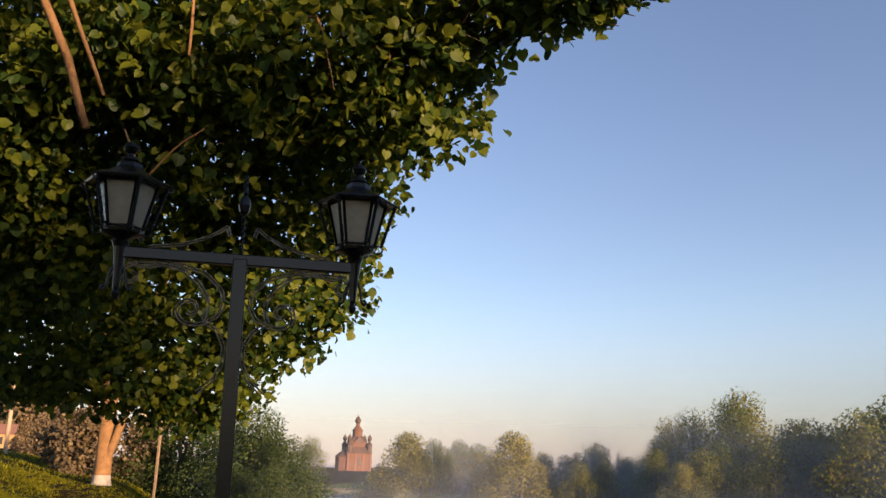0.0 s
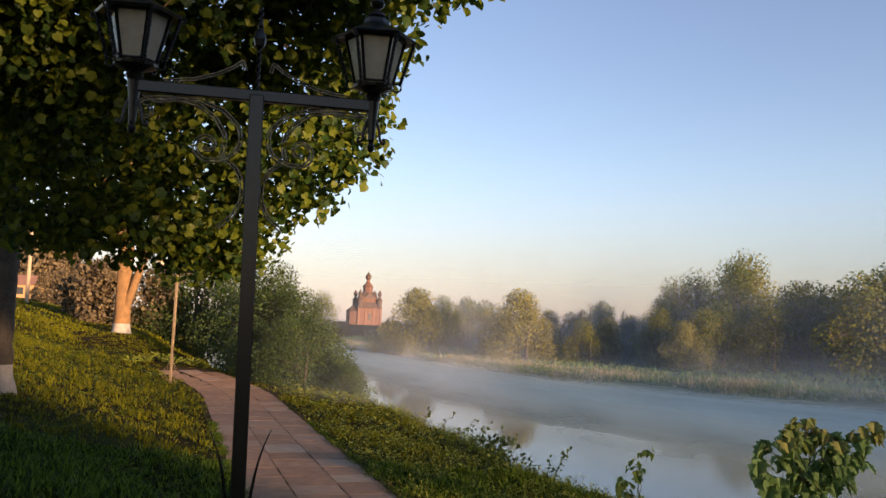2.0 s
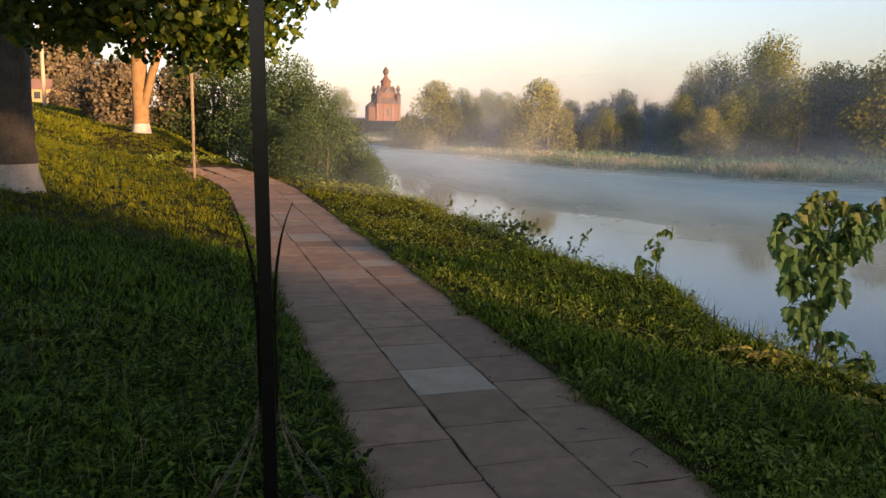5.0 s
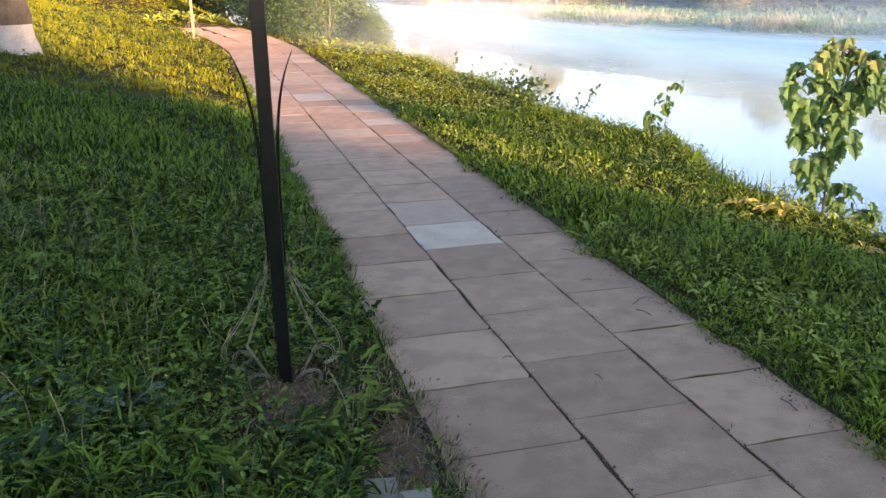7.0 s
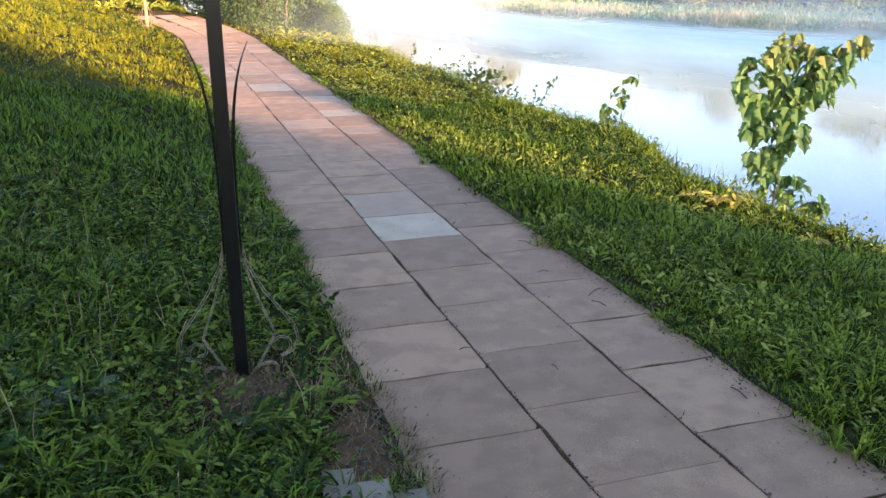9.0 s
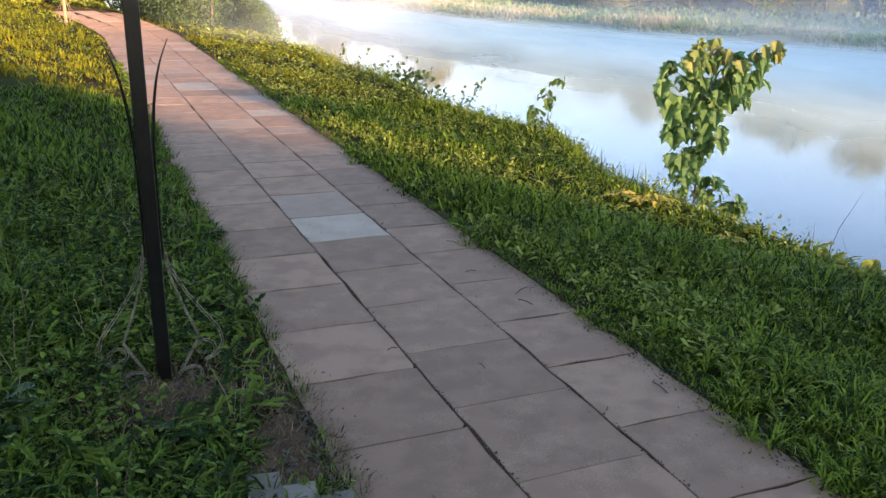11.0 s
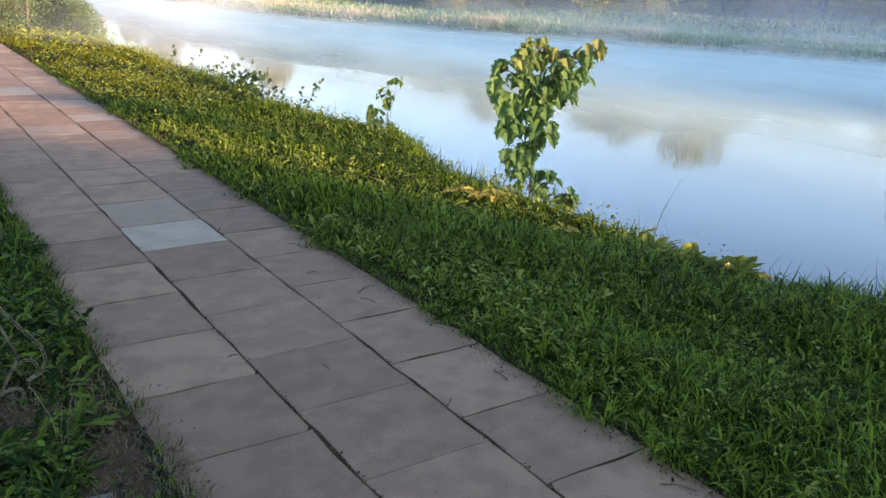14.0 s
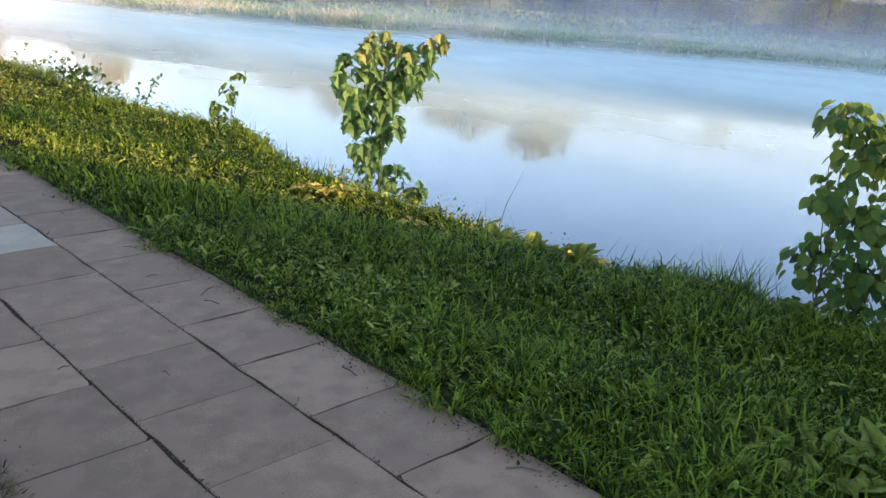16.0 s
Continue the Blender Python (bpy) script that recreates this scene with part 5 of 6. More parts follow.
def worn_ground():
    """Bare trodden soil round the post and beside the first slabs, with a few small old pavers."""
    r = np.random.default_rng(43)
    for cx, cy, rx, ry in ((-0.64, 2.9, 0.22, 0.2), (-0.14, 2.5, 0.22, 0.52), (0.05, 1.95, 0.26, 0.26)):
        n, m = 36, 7
        a = np.linspace(0, 2 * np.pi, n, endpoint=False)
        edge = 1 + 0.16 * np.sin(3 * a + cx * 9) + 0.1 * np.sin(7 * a + cy) + r.normal(size=n) * 0.05
        P = [(cx, cy)] + [(cx + rx * e * q / m * math.cos(t), cy + ry * e * q / m * math.sin(t)) for q in range(1, m + 1) for t, e in zip(a, edge)]
        P = np.array(P)
        z = ground_z(P[:, 0], P[:, 1]) + 0.008 + 0.012 * r.random(len(P))
        z[-n:] -= 0.03
        z -= 0.06 * (to_uv(P[:, 0], P[:, 1])[1] > -0.83)
        F = [(0, 1 + k, 1 + (k + 1) % n) for k in range(n)]
        for q in range(m - 1):
            for k in range(n):
                a0, a1, b0, b1 = 1 + q * n + k, 1 + q * n + (k + 1) % n, 1 + (q + 1) * n + k, 1 + (q + 1) * n + (k + 1) % n
                F += [(a0, b0, b1), (a0, b1, a1)]
        ob = new("bare_soil", mesh_from("bare_soil", np.column_stack([P, z]), np.array(F), M_DIRT, True))
        tagged(ob, "bare trodden soil patch beside the walkway slabs", "soil", kind="structure")
    spur = tagged(new("pavement"), "half-buried small grey pavers beside the walkway", "pavers", kind="structure")
    me = slab_mesh("paver", M_COBBLE, 77, 0.11, 0.2)
    for k, (x, y, t) in enumerate([(-0.16, 2.24, 15), (-0.03, 2.2, 20), (0.08, 2.14, 24), (-0.12, 2.02, 12), (0.02, 1.98, 20), (0.15, 1.93, 22), (-0.28, 2.3, 10), (-0.25, 2.07, 14), (-0.08, 1.8, 18)]):
        ob = new("paver", me)
        ob.parent = spur
        ob.matrix_basis = pose(x, y, float(ground_z(x, y)) + 0.026, r.normal() * 1.5, r.normal() * 1.5, t + r.normal() * 3)


def far_bank_growth():
    r = np.random.default_rng(31)
    n = 90000
    x = r.uniform(-14, 62, n)
    off = np.abs(r.normal(0, 3.6, n)) + 0.2
    y = np.interp(x, SHORE[:, 0], SHORE[:, 1]) + off / 0.8
    clump = wobble(x, y, 2.6, 5) + wobble(x, y, 0.9, 2) * 0.7 > r.uniform(0.3, 1.5, n)
    x, y = x[clump], y[clump]
    v, f = blades(r, x, y, r.uniform(0.25, 0.75, len(x)), r.uniform(0.015, 0.03, len(x)), 0.2)
    tagged(new("reeds", mesh_from("reeds", v, f, M_REED)), "pale dry reeds along the far waterline", "reeds", kind="stuff")
    n = 80000
    x = r.uniform(-14, 42, n)
    y = np.interp(x, SHORE[:, 0], SHORE[:, 1]) + 0.2 + r.exponential(8, n)
    v, f = blades(r, x, y, r.uniform(0.12, 0.34, n), r.uniform(0.06, 0.12, n), 0.6)
    tagged(new("meadow_grass", mesh_from("meadow_grass", v, f, M_MEADOW)), "hazy green meadow grass across the river", "grass", kind="stuff")


worn_ground()
far_bank_growth()


# ---- young plants on the bank's edge ----
def sapling(name, label, x, y, sprays, template, mat, size, per, seed, stem=0.009, young=None):
    """A young tree: a thin stem, twigs to each spray, leaves hanging about it. sprays: offset x, y, height, radius."""
    r = np.random.default_rng(seed)
    thing = tagged(new(name), label, "sapling")
    z = float(ground_z(x, y))
    base = np.array([x, y, z - 0.05])
    top = max(s[2] for s in sprays)
    wood = [limb(r, base, base + np.array([sprays[0][0] * 0.5, sprays[0][1] * 0.5, top * 0.8]), stem, stem * 0.4, 0.03, 9)]
    pts, outs = [], []
    for sx, sy, sz, rad in sprays:
        c = base + np.array([sx, sy, sz])
        t = min(0.8, sz / top * 0.7)
        root = base + np.array([sprays[0][0] * 0.5 * t, sprays[0][1] * 0.5 * t, top * 0.8 * t])
        wood.append(limb(r, root, c, stem * 0.5, stem * 0.2, 0.08, 7))
        n = int(per * (rad / 0.15) ** 2)
        p, d = blob_points(r, n, c, (rad, rad, rad * 0.9), 0.3)
        pts.append(p)
        outs.append(d)
        for q in p[::3]:
            wood.append(limb(r, c + r.normal(size=3) * 0.02, q, 0.002, 0.0012, 0.1, 4))
    v, f = merge(wood)
    part("stem", mesh_from("stem", v, f, M_TWIG, True), thing)
    p = np.concatenate(pts)
    d = np.concatenate(outs) * np.array([1, 1, 0.2])
    tip = np.array([0, 0, -0.9]) + d * 0.7 + unit(len(p), r) * 0.35
    v, f = scatter(*template, p, tip, d + np.array([0, 0, 0.6]) + unit(len(p), r) * 0.45, size * r.uniform(0.65, 1.2, len(p)))
    if young is None:
        part("foliage", mesh_from("foliage", v, f, mat), thing)
        return
    # the topmost leaves are young and yellowish
    fresh = np.repeat(p[:, 2] > base[2] + young + r.normal(0, 0.05, len(p)), len(template[1]))
    part("foliage", mesh_from("foliage", v, f[~fresh], mat), thing)
    part("young_foliage", mesh_from("young_foliage", v, f[fresh], M_YOUNG), thing, "yellowish young leaves at the top")


def bank_plants():
    maple = [(-0.0, 0.0, 0.85, 0.19), (-0.3, 0.04, 1.08, 0.1), (-0.15, -0.05, 1.18, 0.12), (0.02, 0.08, 1.22, 0.13), (0.2, 0.02, 1.13, 0.14), (0.4, 0.02, 1.2, 0.1), (0.5, 0, 1.27, 0.07), (0.34, 0.05, 1.02, 0.12), (0.1, -0.06, 1.02, 0.13), (-0.1, 0.05, 1.04, 0.12), (-0.36, 0, 0.93, 0.09), (-0.24, -0.06, 0.84, 0.14), (0.19, 0, 0.88, 0.14), (-0.19, 0.04, 0.64, 0.15), (0.04, -0.05, 0.6, 0.15), (-0.2, 0, 0.43, 0.11), (-0.04, 0, 0.4, 0.12), (-0.1, 0, 0.25, 0.11), (0.12, 0, 0.14, 0.12), (0.3, -0.03, 0.04, 0.12)]
    sapling("maple_sapling", "young maple with hanging lobed green leaves on the bank edge", 2.70, 6.48, [(a, b, h + 0.25, q) for a, b, h, q in maple], MAPLE, M_MAPLE, 0.108, 27, 51, young=1.43)
    sapling("maple_sapling", "tiny leafy maple shoot at the water's edge", 2.12, 9.75, [(0.12, 0, 1.2, 0.09), (0.0, 0, 1.02, 0.11), (-0.12, 0, 0.84, 0.13), (-0.02, 0, 0.68, 0.13), (0.1, 0, 0.58, 0.13), (-0.2, 0, 0.52, 0.14), (0.2, 0, 0.45, 0.15)], MAPLE, M_SAPLING, 0.09, 22, 52, 0.006)
    lime = [(0.0, 0.0, 1.08, 0.16), (0.14, 0, 0.95, 0.2), (0.3, -0.1, 1.02, 0.18), (-0.05, 0, 0.75, 0.14), (0.15, -0.1, 0.62, 0.2), (-0.08, 0, 0.45, 0.16), (0.2, -0.05, 0.35, 0.22), (-0.15, 0, 0.2, 0.14), (0.45, -0.2, 0.7, 0.22), (0.5, -0.2, 0.4, 0.22), (0.3, -0.2, 0.15, 0.2)]
    sapling("lime_sapling", "bushy lime sapling with rounded leaves on the bank edge", 3.92, 3.02, [(a, b, h * 1.2, q) for a, b, h, q in lime], HEART, M_SAPLING, 0.07, 52, 53, 0.008)


bank_plants()


# ---- church, house and trees beyond ----
def tent(bm, w0, w1, z0, z1, sides, turn=0.0, cx=0.0, cy=0.0):
    a = [bm.verts.new((cx + w0 * math.cos(turn + 2 * math.pi * k / sides), cy + w0 * math.sin(turn + 2 * math.pi * k / sides), z0)) for k in range(sides)]
    b = [bm.verts.new((cx + w1 * math.cos(turn + 2 * math.pi * k / sides), cy + w1 * math.sin(turn + 2 * math.pi * k / sides), z1)) for k in range(sides)]
    for k in range(sides):
        bm.faces.new((a[k], a[(k + 1) % sides], b[(k + 1) % sides], b[k]))
    bm.faces.new(a[::-1])
    bm.faces.new(b)


def church():
    x, y = polar(-5.65, 250)
    thing = tagged(new("church"), "small tiered red timber church with an onion dome", "church")
    thing.matrix_basis = pose(x, y, -0.6, 0, 0, 20) @ Matrix.Diagonal((0.72, 0.72, 0.92, 1))
    q = radians(45)
    bm = bmesh.new()
    tent(bm, 6.6, 6.6, 0, 6.2, 4, q)
    tent(bm, 3.2, 3.2, 0, 5.0, 8, 0, -5.5, -1)
    part("wall", (bm, M_BRICK), thing)
    bm = bmesh.new()
    tent(bm, 7.2, 4.9, 6.2, 8.0, 4, q)
    tent(bm, 3.6, 0.2, 5.0, 7.2, 8, 0, -5.5, -1)
    part("roof", (bm, M_ROOFING), thing)
    bm = bmesh.new()
    tent(bm, 4.6, 4.6, 7.6, 9.6, 4, q)
    part("upper_wall", (bm, M_BRICK), thing)
    for k in range(4):
        bm = bmesh.new()
        m = pose(0, 0, 0, 0, 0, 90 * k)
        vs = [bm.verts.new(m @ Vector(c)) for c in ((-2.2, -3.1, 9.2), (2.2, -3.1, 9.2), (0, -3.1, 11.2), (-2.2, -3.6, 9.2), (2.2, -3.6, 9.2), (0, -3.6, 11.2))]
        for f in ((0, 1, 2), (3, 5, 4), (0, 3, 4, 1), (1, 4, 5, 2), (0, 2, 5, 3)):
            bm.faces.new([vs[i] for i in f])
        part("gable", (bm, M_ROOFING), thing)
        bm = box_bm(0.9, 0.2, 2.0, m @ Matrix.Translation((0, -4.72, 3.4)))
        part("window", (bm, M_DARK), thing)
    bm = bmesh.new()
    tent(bm, 4.9, 2.2, 9.6, 11.4, 4, q)
    part("upper_roof", (bm, M_ROOFING), thing)
    for cx, cy in ((-4.0, -4.0), (4.0, -4.0), (4.0, 4.0), (-4.0, 4.0)):
        part("turret", (lathe_bm([(1.1, 6.0), (1.1, 8.6), (1.4, 8.7), (0.6, 9.4), (0.5, 9.9), (0.85, 10.3), (0.9, 10.7), (0.5, 11.3), (0.08, 11.9)], 8, Matrix.Translation((cx, cy, 0))), M_ROOFING), thing)
    for k in range(4):
        for sx in (-4.55, -1.6, 1.6, 4.55):
            part("pilaster", (box_bm(0.7, 0.3, 6.1, pose(0, 0, 0, 0, 0, 90 * k) @ Matrix.Translation((sx, -4.76, 3.05))), M_PILASTER), thing)
    part("tower", (lathe_bm([(2.0, 10.6), (2.0, 12.8), (2.4, 12.9), (1.0, 14.2), (0.75, 14.3), (0.75, 15.3)], 8), M_BRICK), thing)
    part("dome", (lathe_bm([(0.75, 15.2), (1.15, 15.6), (1.25, 16.1), (0.95, 16.7), (0.4, 17.2), (0.12, 17.6), (0.05, 18.1)], 12), M_ROOFING), thing)


def house():
    x, y = polar(-25.9, 105)
    z = float(ground_z(x, y))
    thing = tagged(new("house"), "small sunlit plastered house beyond the slope", "house")
    thing.matrix_basis = pose(x, y, z - 0.1, 0, 0, 15) @ Matrix.Diagonal((0.62, 0.62, 0.62, 1))
    part("wall", (box_bm(8, 6, 2.6, Matrix.Translation((0, 0, 1.3))), M_PLASTER), thing)
    bm = bmesh.new()
    vs = [bm.verts.new(c) for c in ((-4.3, -3.3, 2.6), (4.3, -3.3, 2.6), (4.3, 3.3, 2.6), (-4.3, 3.3, 2.6), (-4.3, 0, 4.4), (4.3, 0, 4.4))]
    for f in ((0, 1, 5, 4), (3, 4, 5, 2), (0, 4, 3), (1, 2, 5), (0, 3, 2, 1)):
        bm.faces.new([vs[i] for i in f])
    part("roof", (bm, M_ROOF), thing)
    for k in (-2.6, 0, 2.6):
        part("window", (box_bm(1.0, 0.12, 1.2, Matrix.Translation((k, -3.02, 1.5))), M_DARK), thing)
    px, py = polar(-26.6, 52)
    pole = tagged(new("utility_pole"), "thin grey utility pole on the slope", "pole")
    pole.matrix_basis = pose(px, py, float(ground_z(px, py)) - 0.1)
    part("shaft", (lathe_bm([(0.11, 0), (0.1, 2.5), (0.08, 5.5)], 10), M_PALE), pole)


def hill_tree():
    r = np.random.default_rng(61)
    x, y = polar(-21.2, 31)
    z = float(ground_z(x, y))
    thing = tagged(new("lime_tree"), "thick sunlit lime with whitewashed foot on the slope", "tree")
    v, f = trunk_mesh(r, 7.0, 0.27, 0.2, (0.01, 0))
    split_trunk(thing, v + np.array([x, y, z]), f, z + 0.32, bark=M_BARK_SUNLIT)
    pts, wood = [], [limb(r, (x + 0.1, y, z + 0.7), (x + 1.3, y - 0.2, z + 3.6), 0.16, 0.1, 0.05, 10)]
    for k in range(16):
        c = np.array([x + r.normal() * 2.2, y + r.normal() * 2.2, z + r.uniform(4.2, 8.5)])
        wood.append(limb(r, (x, y, z + r.uniform(2.5, 5)), c, 0.1, 0.03, 0.08, 8))
        p, _ = blob_points(r, 420, c, (1.4, 1.4, 1.0), 0.3)
        pts.append(p)
    v, f = merge(wood)
    part("limb", mesh_from("limb", v, f, M_BARK_SUNLIT, True), thing)
    p = np.concatenate(pts)
    v, f = scatter(*HEART, p, np.array([0, 0, -0.6]) + unit(len(p), r) * 0.8, unit(len(p), r), 0.16 * r.uniform(0.6, 1.2, len(p)))
    part("crown", mesh_from("crown", v, f, M_LIME), thing)


M_RUSSET = material("russet_foliage", (0.08, 0.055, 0.03), (0.17, 0.12, 0.055), 0.5, 4, 0.7, bump=0, translucent=0.2, island=0.5)


def slope_shrubs():
    first = make_tree("shrub", 71, 3.0, 3.6, 0.0, M_RUSSET, 4000, 0.2, 14, "russet-leaved shrub on the sunlit slope", "shrub", stems=4)
    for k, (az, d, s) in enumerate([(-22.0, 40, 0.95), (-23.2, 46, 1.0), (-19.0, 40, 1.0), (-25.6, 70, 0.75), (-24.6, 62, 0.8), (-27.6, 125, 3.3), (-24.8, 130, 3.2), (-29.5, 120, 3.3), (-26.2, 118, 2.9)]):
        x, y = polar(az, d)
        if k:
            copy_thing(first, ground_pose(x, y, 77 * k, s))
        else:
            first.matrix_basis = ground_pose(x, y, 0, s)


def bare_trees():
    """Slim leafless trees standing above the low wood."""
    r = np.random.default_rng(73)
    first = tagged(new("bare_tree"), "slim leafless tree above the low wood", "tree", "bare trees in the far wood")
    wood = [limb(r, (0, 0, -0.1), (0.1, 0, 4.6), 0.05, 0.015, 0.03, 10)]
    for k in range(26):
        h, a = r.uniform(1.8, 4.2), r.uniform(0, 6.28)
        reach = r.uniform(0.3, 0.75)
        wood.append(limb(r, (0.02 * h, 0, h), (reach * math.cos(a) + 0.02 * h, reach * math.sin(a), h + r.uniform(0.4, 0.9)), 0.018, 0.006, 0.08, 6))
    v, f = merge(wood)
    part("trunk", mesh_from("trunk", v, f, M_TWIG, True), first)
    for k, (az, d, s) in enumerate([(9.2, 80, 1.0), (8.6, 82, 0.9), (9.9, 81, 1.1), (10.6, 80, 0.95), (11.3, 83, 0.9), (8.0, 84, 0.8)]):
        x, y = polar(az, d)
        if k:
            copy_thing(first, ground_pose(x, y, 66 * k, s))
        else:
            first.matrix_basis = ground_pose(x, y, 0, s)


bare_trees()
church()
house()
hill_tree()
slope_shrubs()


# ---- morning mist over the water ----
def mist_material(z0, z1, strength, base, squash, west, east_end=None, soft=18.0, tint=(0.72, 0.8, 0.92)):
    m = bpy.data.materials.new("river_mist")
    m.use_nodes = True
    n, l = m.node_tree.nodes, m.node_tree.links
    n.remove(n["Principled BSDF"])
    dif, clear, mix = n.new("ShaderNodeBsdfTranslucent"), n.new("ShaderNodeBsdfTransparent"), n.new("ShaderNodeMixShader")
    # the tint cools sunlit sheets, putting the tone of shaded mist into the colour
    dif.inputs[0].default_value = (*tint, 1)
    co, sep, tex, rng_node, mul = n.new("ShaderNodeTexCoord"), n.new("ShaderNodeSeparateXYZ"), n.new("ShaderNodeTexNoise"), n.new("ShaderNodeMapRange"), n.new("ShaderNodeMath")
    l.new(co.outputs["Object"], sep.inputs[0])
    rng_node.interpolation_type = "SMOOTHSTEP"
    for k, val in ((1, z1), (2, z0), (3, 0.0), (4, strength)):
        rng_node.inputs[k].default_value = val
    l.new(sep.outputs[2], rng_node.inputs[0])
    lift = n.new("ShaderNodeMapRange")
    lift.interpolation_type = "SMOOTHSTEP"
    for k, val in ((1, z0), (2, z0 + base), (3, 0.0), (4, 1.0)):
        lift.inputs[k].default_value = val
    l.new(sep.outputs[2], lift.inputs[0])
    mapping = n.new("ShaderNodeMapping")
    mapping.inputs["Scale"].default_value = (0.12, 0.12, squash)
    l.new(co.outputs["Object"], mapping.inputs[0])
    l.new(mapping.outputs[0], tex.inputs["Vector"])
    tex.inputs["Scale"].default_value, tex.inputs["Detail"].default_value = 1.6, 5
    shape = n.new("ShaderNodeMapRange")
    for k, val in ((1, 0.3), (2, 0.7), (3, 0.35), (4, 1.1)):
        shape.inputs[k].default_value = val
    l.new(tex.outputs[0], shape.inputs[0])
    mul.operation = "MULTIPLY"
    l.new(rng_node.outputs[0], mul.inputs[0])
    l.new(shape.outputs[0], mul.inputs[1])
    thin, east, swell = n.new("ShaderNodeMath"), n.new("ShaderNodeMapRange"), n.new("ShaderNodeMath")
    thin.operation = swell.operation = "MULTIPLY"
    l.new(mul.outputs[0], thin.inputs[0])
    l.new(lift.outputs[0], thin.inputs[1])
    east.interpolation_type = "SMOOTHSTEP"
    for k, val in ((1, west), (2, west + soft), (3, 0.0), (4, 1.0)):
        east.inputs[k].default_value = val
    l.new(sep.outputs[0], east.inputs[0])
    l.new(thin.outputs[0], swell.inputs[0])
    l.new(east.outputs[0], swell.inputs[1])
    amount = swell.outputs[0]
    if east_end is not None:
        wane, both_ends = n.new("ShaderNodeMapRange"), n.new("ShaderNodeMath")
        wane.interpolation_type, both_ends.operation = "SMOOTHSTEP", "MULTIPLY"
        for k, val in ((1, east_end), (2, east_end - soft), (3, 0.0), (4, 1.0)):
            wane.inputs[k].default_value = val
        l.new(sep.outputs[0], wane.inputs[0])
        l.new(amount, both_ends.inputs[0])
        l.new(wane.outputs[0], both_ends.inputs[1])
        amount = both_ends.outputs[0]
    l.new(amount, mix.inputs[0])
    l.new(clear.outputs[0], mix.inputs[1])
    front, both = n.new("ShaderNodeBsdfDiffuse"), n.new("ShaderNodeMixShader")
    front.inputs[0].default_value = (*(0.87 * c for c in tint), 1)
    both.inputs[0].default_value = 0.4
    l.new(dif.outputs[0], both.inputs[1])
    l.new(front.outputs[0], both.inputs[2])
    l.new(both.outputs[0], mix.inputs[2])
    l.new(mix.outputs[0], n["Material Output"].inputs[0])
    return m


def mist():
    # the two farthest sheets are bluer: distance haze painted before the wood
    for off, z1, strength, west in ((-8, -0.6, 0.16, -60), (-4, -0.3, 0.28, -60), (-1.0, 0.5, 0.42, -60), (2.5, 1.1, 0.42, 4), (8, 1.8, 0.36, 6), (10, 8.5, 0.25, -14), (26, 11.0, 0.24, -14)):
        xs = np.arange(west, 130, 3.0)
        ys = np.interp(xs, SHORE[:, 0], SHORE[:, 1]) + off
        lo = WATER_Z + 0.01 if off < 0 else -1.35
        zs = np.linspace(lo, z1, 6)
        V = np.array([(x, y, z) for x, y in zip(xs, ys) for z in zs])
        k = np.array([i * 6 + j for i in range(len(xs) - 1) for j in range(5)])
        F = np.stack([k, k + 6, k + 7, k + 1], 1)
        tagged(new("mist", mesh_from("mist", V, F, mist_material(lo, z1, strength, 0.3 if off < 0 else 0.2, 0.9 if off < 0 else 0.2, west, tint=(0.6, 0.69, 0.84) if off > 9 else (0.86, 0.92, 0.86)), True)), "thin sheet of morning mist, tinted against the sun's warmth", "mist", kind="stuff")

    # a breath of it drifts up the near bank among the shrubs
    for yy, x0, x1, top, strength in ((19.0, -5.2, 2.0, 3.4, 0.17), (26.5, -8.0, 3.0, 5.0, 0.26)):
        xs, zs = np.arange(x0, x1 + 0.1, 0.5), np.linspace(-1.4, top, 8)
        V = np.array([(x, yy - 0.25 * (x - x0), z) for x in xs for z in zs])
        k = np.array([i * 8 + j for i in range(len(xs) - 1) for j in range(7)])
        F = np.stack([k, k + 8, k + 9, k + 1], 1)
        tagged(new("mist", mesh_from("mist", V, F, mist_material(-1.4, top, strength, 0.3, 0.5, x0, x1, 3.5), True)), "thin morning mist drifting among the bank shrubs", "mist", kind="stuff")

    # the low blanket on the water, thickening towards the far shore
    xs = np.arange(-60, 130, 2.0)
    shore = np.interp(xs, SHORE[:, 0], SHORE[:, 1])
    for level, reach, strength in ((0.18, 40.0, 0.55), (0.45, 30.0, 0.42)):
        ts = np.linspace(0, 1, 13)
        V = np.array([(x, y + 1.0 - reach * (1 - t), WATER_Z + level) for x, y in zip(xs, shore) for t in ts])
        k = np.array([i * 13 + j for i in range(len(xs) - 1) for j in range(12)])
        F = np.stack([k, k + 13, k + 14, k + 1], 1)
        me = mesh_from("mist", V, F, blanket_material(strength), True)
        uv = me.uv_layers.new(name="spread")
        along = np.empty(len(me.loops), np.int32)
        me.loops.foreach_get("vertex_index", along)
        uv.data.foreach_set("uv", np.stack([along // 13 / len(xs), (along % 13) / 12.0], 1).astype(np.float32).ravel())
        tagged(new("mist", me), "low blanket of mist lying on the river, tinted as shaded", "mist", kind="stuff")


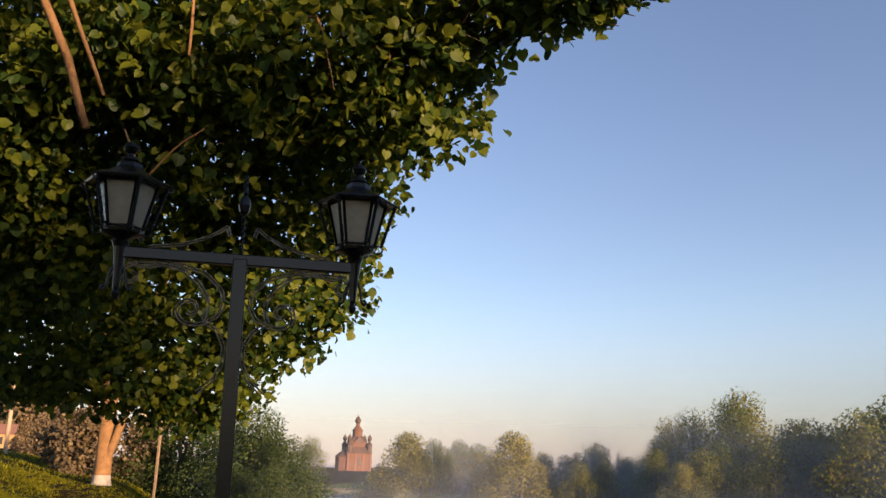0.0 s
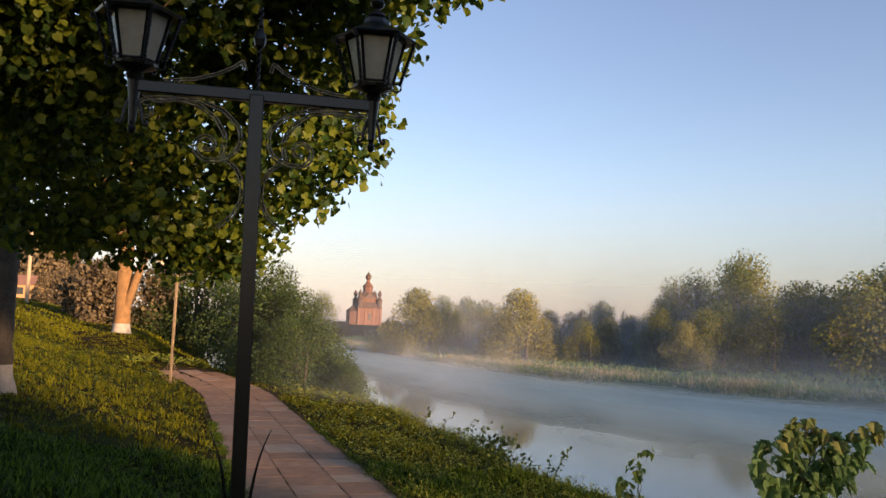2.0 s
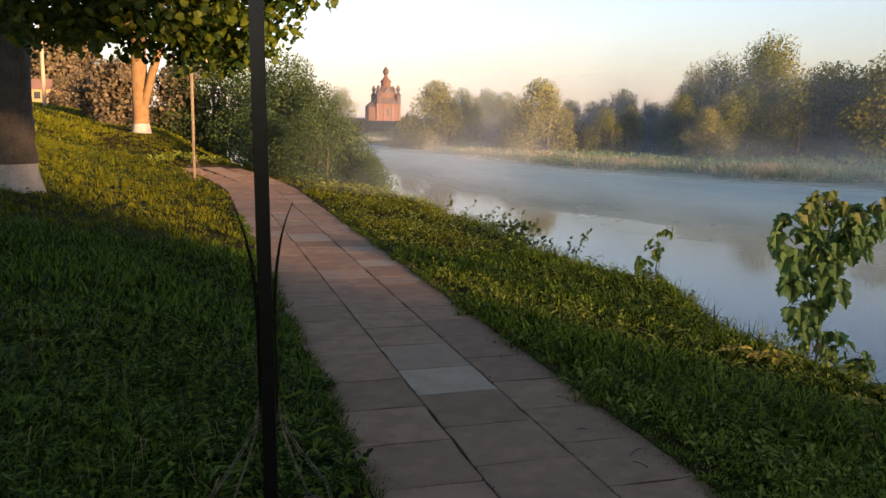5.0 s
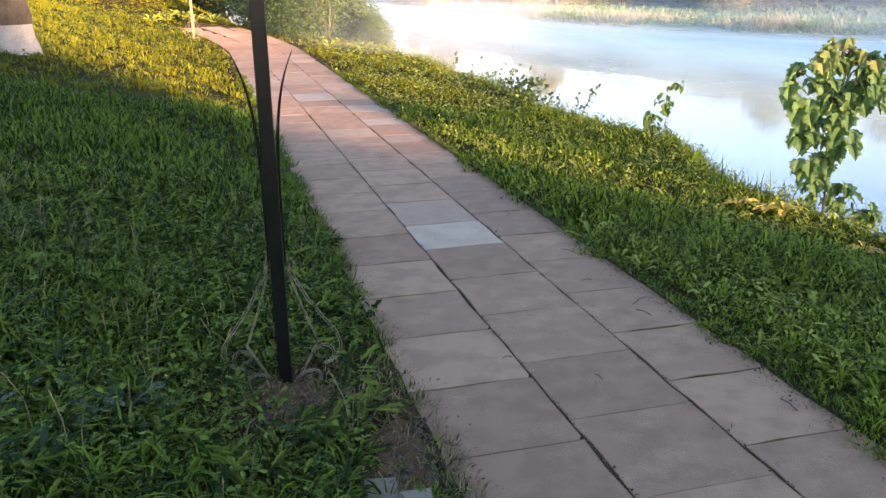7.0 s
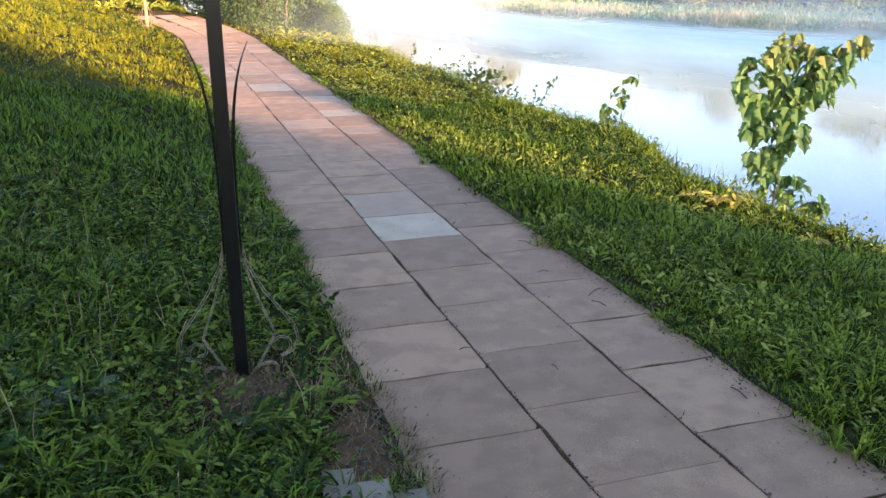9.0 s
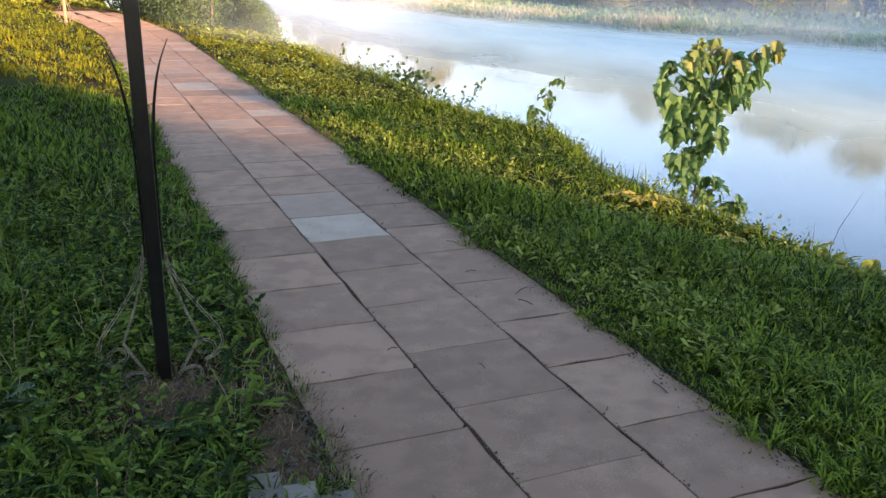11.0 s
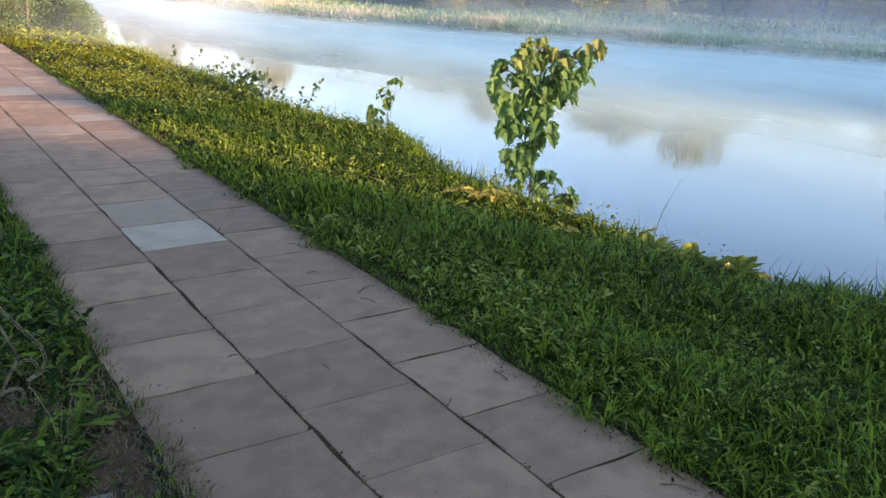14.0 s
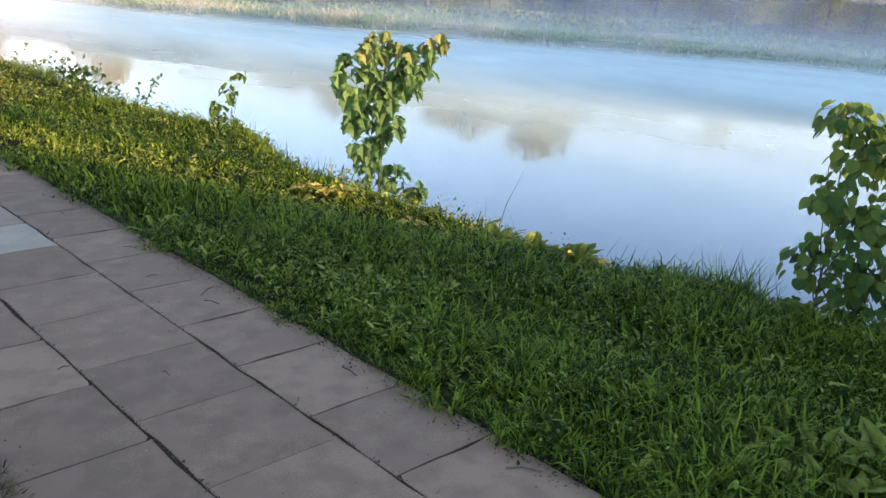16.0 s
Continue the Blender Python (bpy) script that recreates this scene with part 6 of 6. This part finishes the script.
def blanket_material(strength):
    m = bpy.data.materials.new("mist_blanket")
    m.use_nodes = True
    n, l = m.node_tree.nodes, m.node_tree.links
    n.remove(n["Principled BSDF"])
    dif, clear, mix = n.new("ShaderNodeBsdfDiffuse"), n.new("ShaderNodeBsdfTransparent"), n.new("ShaderNodeMixShader")
    # green-blue tint gives the sunlit blanket the cool tone of shade
    dif.inputs[0].default_value = (0.59, 0.76, 0.71, 1)
    co, sep, tex, ramp, mul, mapping = n.new("ShaderNodeTexCoord"), n.new("ShaderNodeSeparateXYZ"), n.new("ShaderNodeTexNoise"), n.new("ShaderNodeMapRange"), n.new("ShaderNodeMath"), n.new("ShaderNodeMapping")
    l.new(co.outputs["UV"], sep.inputs[0])
    tex.inputs["Scale"].default_value, tex.inputs["Detail"].default_value = 0.35, 6
    mapping.inputs["Scale"].default_value = (1.0, 0.45, 1.0)
    l.new(co.outputs["Object"], mapping.inputs[0])
    l.new(mapping.outputs[0], tex.inputs["Vector"])
    warp = n.new("ShaderNodeMath")
    warp.operation = "MULTIPLY_ADD"
    warp.inputs[1].default_value = 0.5
    l.new(tex.outputs[0], warp.inputs[0])
    l.new(sep.outputs[1], warp.inputs[2])
    ramp.interpolation_type = "SMOOTHSTEP"
    for k, val in ((1, 0.15), (2, 1.1), (3, 0.05), (4, strength)):
        ramp.inputs[k].default_value = val
    l.new(warp.outputs[0], ramp.inputs[0])
    edge = n.new("ShaderNodeMapRange")
    edge.interpolation_type = "SMOOTHSTEP"
    for k, val in ((1, 0.0), (2, 0.35), (3, 0.1), (4, 1.0)):
        edge.inputs[k].default_value = val
    l.new(sep.outputs[1], edge.inputs[0])
    mul.operation = "MULTIPLY"
    l.new(ramp.outputs[0], mul.inputs[0])
    l.new(edge.outputs[0], mul.inputs[1])
    ashore, thin = n.new("ShaderNodeMapRange"), n.new("ShaderNodeMath")
    ashore.interpolation_type, thin.operation = "SMOOTHSTEP", "MULTIPLY"
    for k, val in ((1, 1.0), (2, 0.8), (3, 0.25), (4, 1.0)):
        ashore.inputs[k].default_value = val
    l.new(sep.outputs[1], ashore.inputs[0])
    l.new(mul.outputs[0], thin.inputs[0])
    l.new(ashore.outputs[0], thin.inputs[1])
    l.new(thin.outputs[0], mix.inputs[0])
    l.new(clear.outputs[0], mix.inputs[1])
    l.new(dif.outputs[0], mix.inputs[2])
    l.new(mix.outputs[0], n["Material Output"].inputs[0])
    return m


def haze():
    """Morning haze along the horizon, painted on a see-through sheet far behind everything."""
    m = bpy.data.materials.new("painted_horizon_haze")
    m.use_nodes = True
    n, l = m.node_tree.nodes, m.node_tree.links
    n.remove(n["Principled BSDF"])
    dif, clear, mix = n.new("ShaderNodeBsdfDiffuse"), n.new("ShaderNodeBsdfTransparent"), n.new("ShaderNodeMixShader")
    # bluish, so that the warm sun on it tones the horizon pinkish
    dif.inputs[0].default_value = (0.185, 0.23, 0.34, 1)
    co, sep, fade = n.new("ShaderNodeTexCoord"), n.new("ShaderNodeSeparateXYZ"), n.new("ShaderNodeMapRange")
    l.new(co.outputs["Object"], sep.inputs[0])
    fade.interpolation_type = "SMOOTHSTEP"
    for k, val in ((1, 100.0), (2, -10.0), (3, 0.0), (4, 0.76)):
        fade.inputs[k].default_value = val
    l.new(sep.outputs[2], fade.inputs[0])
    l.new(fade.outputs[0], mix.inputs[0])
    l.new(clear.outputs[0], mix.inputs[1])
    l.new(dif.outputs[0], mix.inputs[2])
    l.new(mix.outputs[0], n["Material Output"].inputs[0])
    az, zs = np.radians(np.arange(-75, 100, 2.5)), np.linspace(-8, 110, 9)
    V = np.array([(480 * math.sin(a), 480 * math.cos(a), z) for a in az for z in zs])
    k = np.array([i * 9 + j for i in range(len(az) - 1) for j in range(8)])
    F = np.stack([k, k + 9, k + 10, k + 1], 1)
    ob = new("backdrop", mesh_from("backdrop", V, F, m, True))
    tagged(ob, "backdrop sheet coloured as pale morning haze along the horizon", "haze", kind="structure")


mist()
haze()
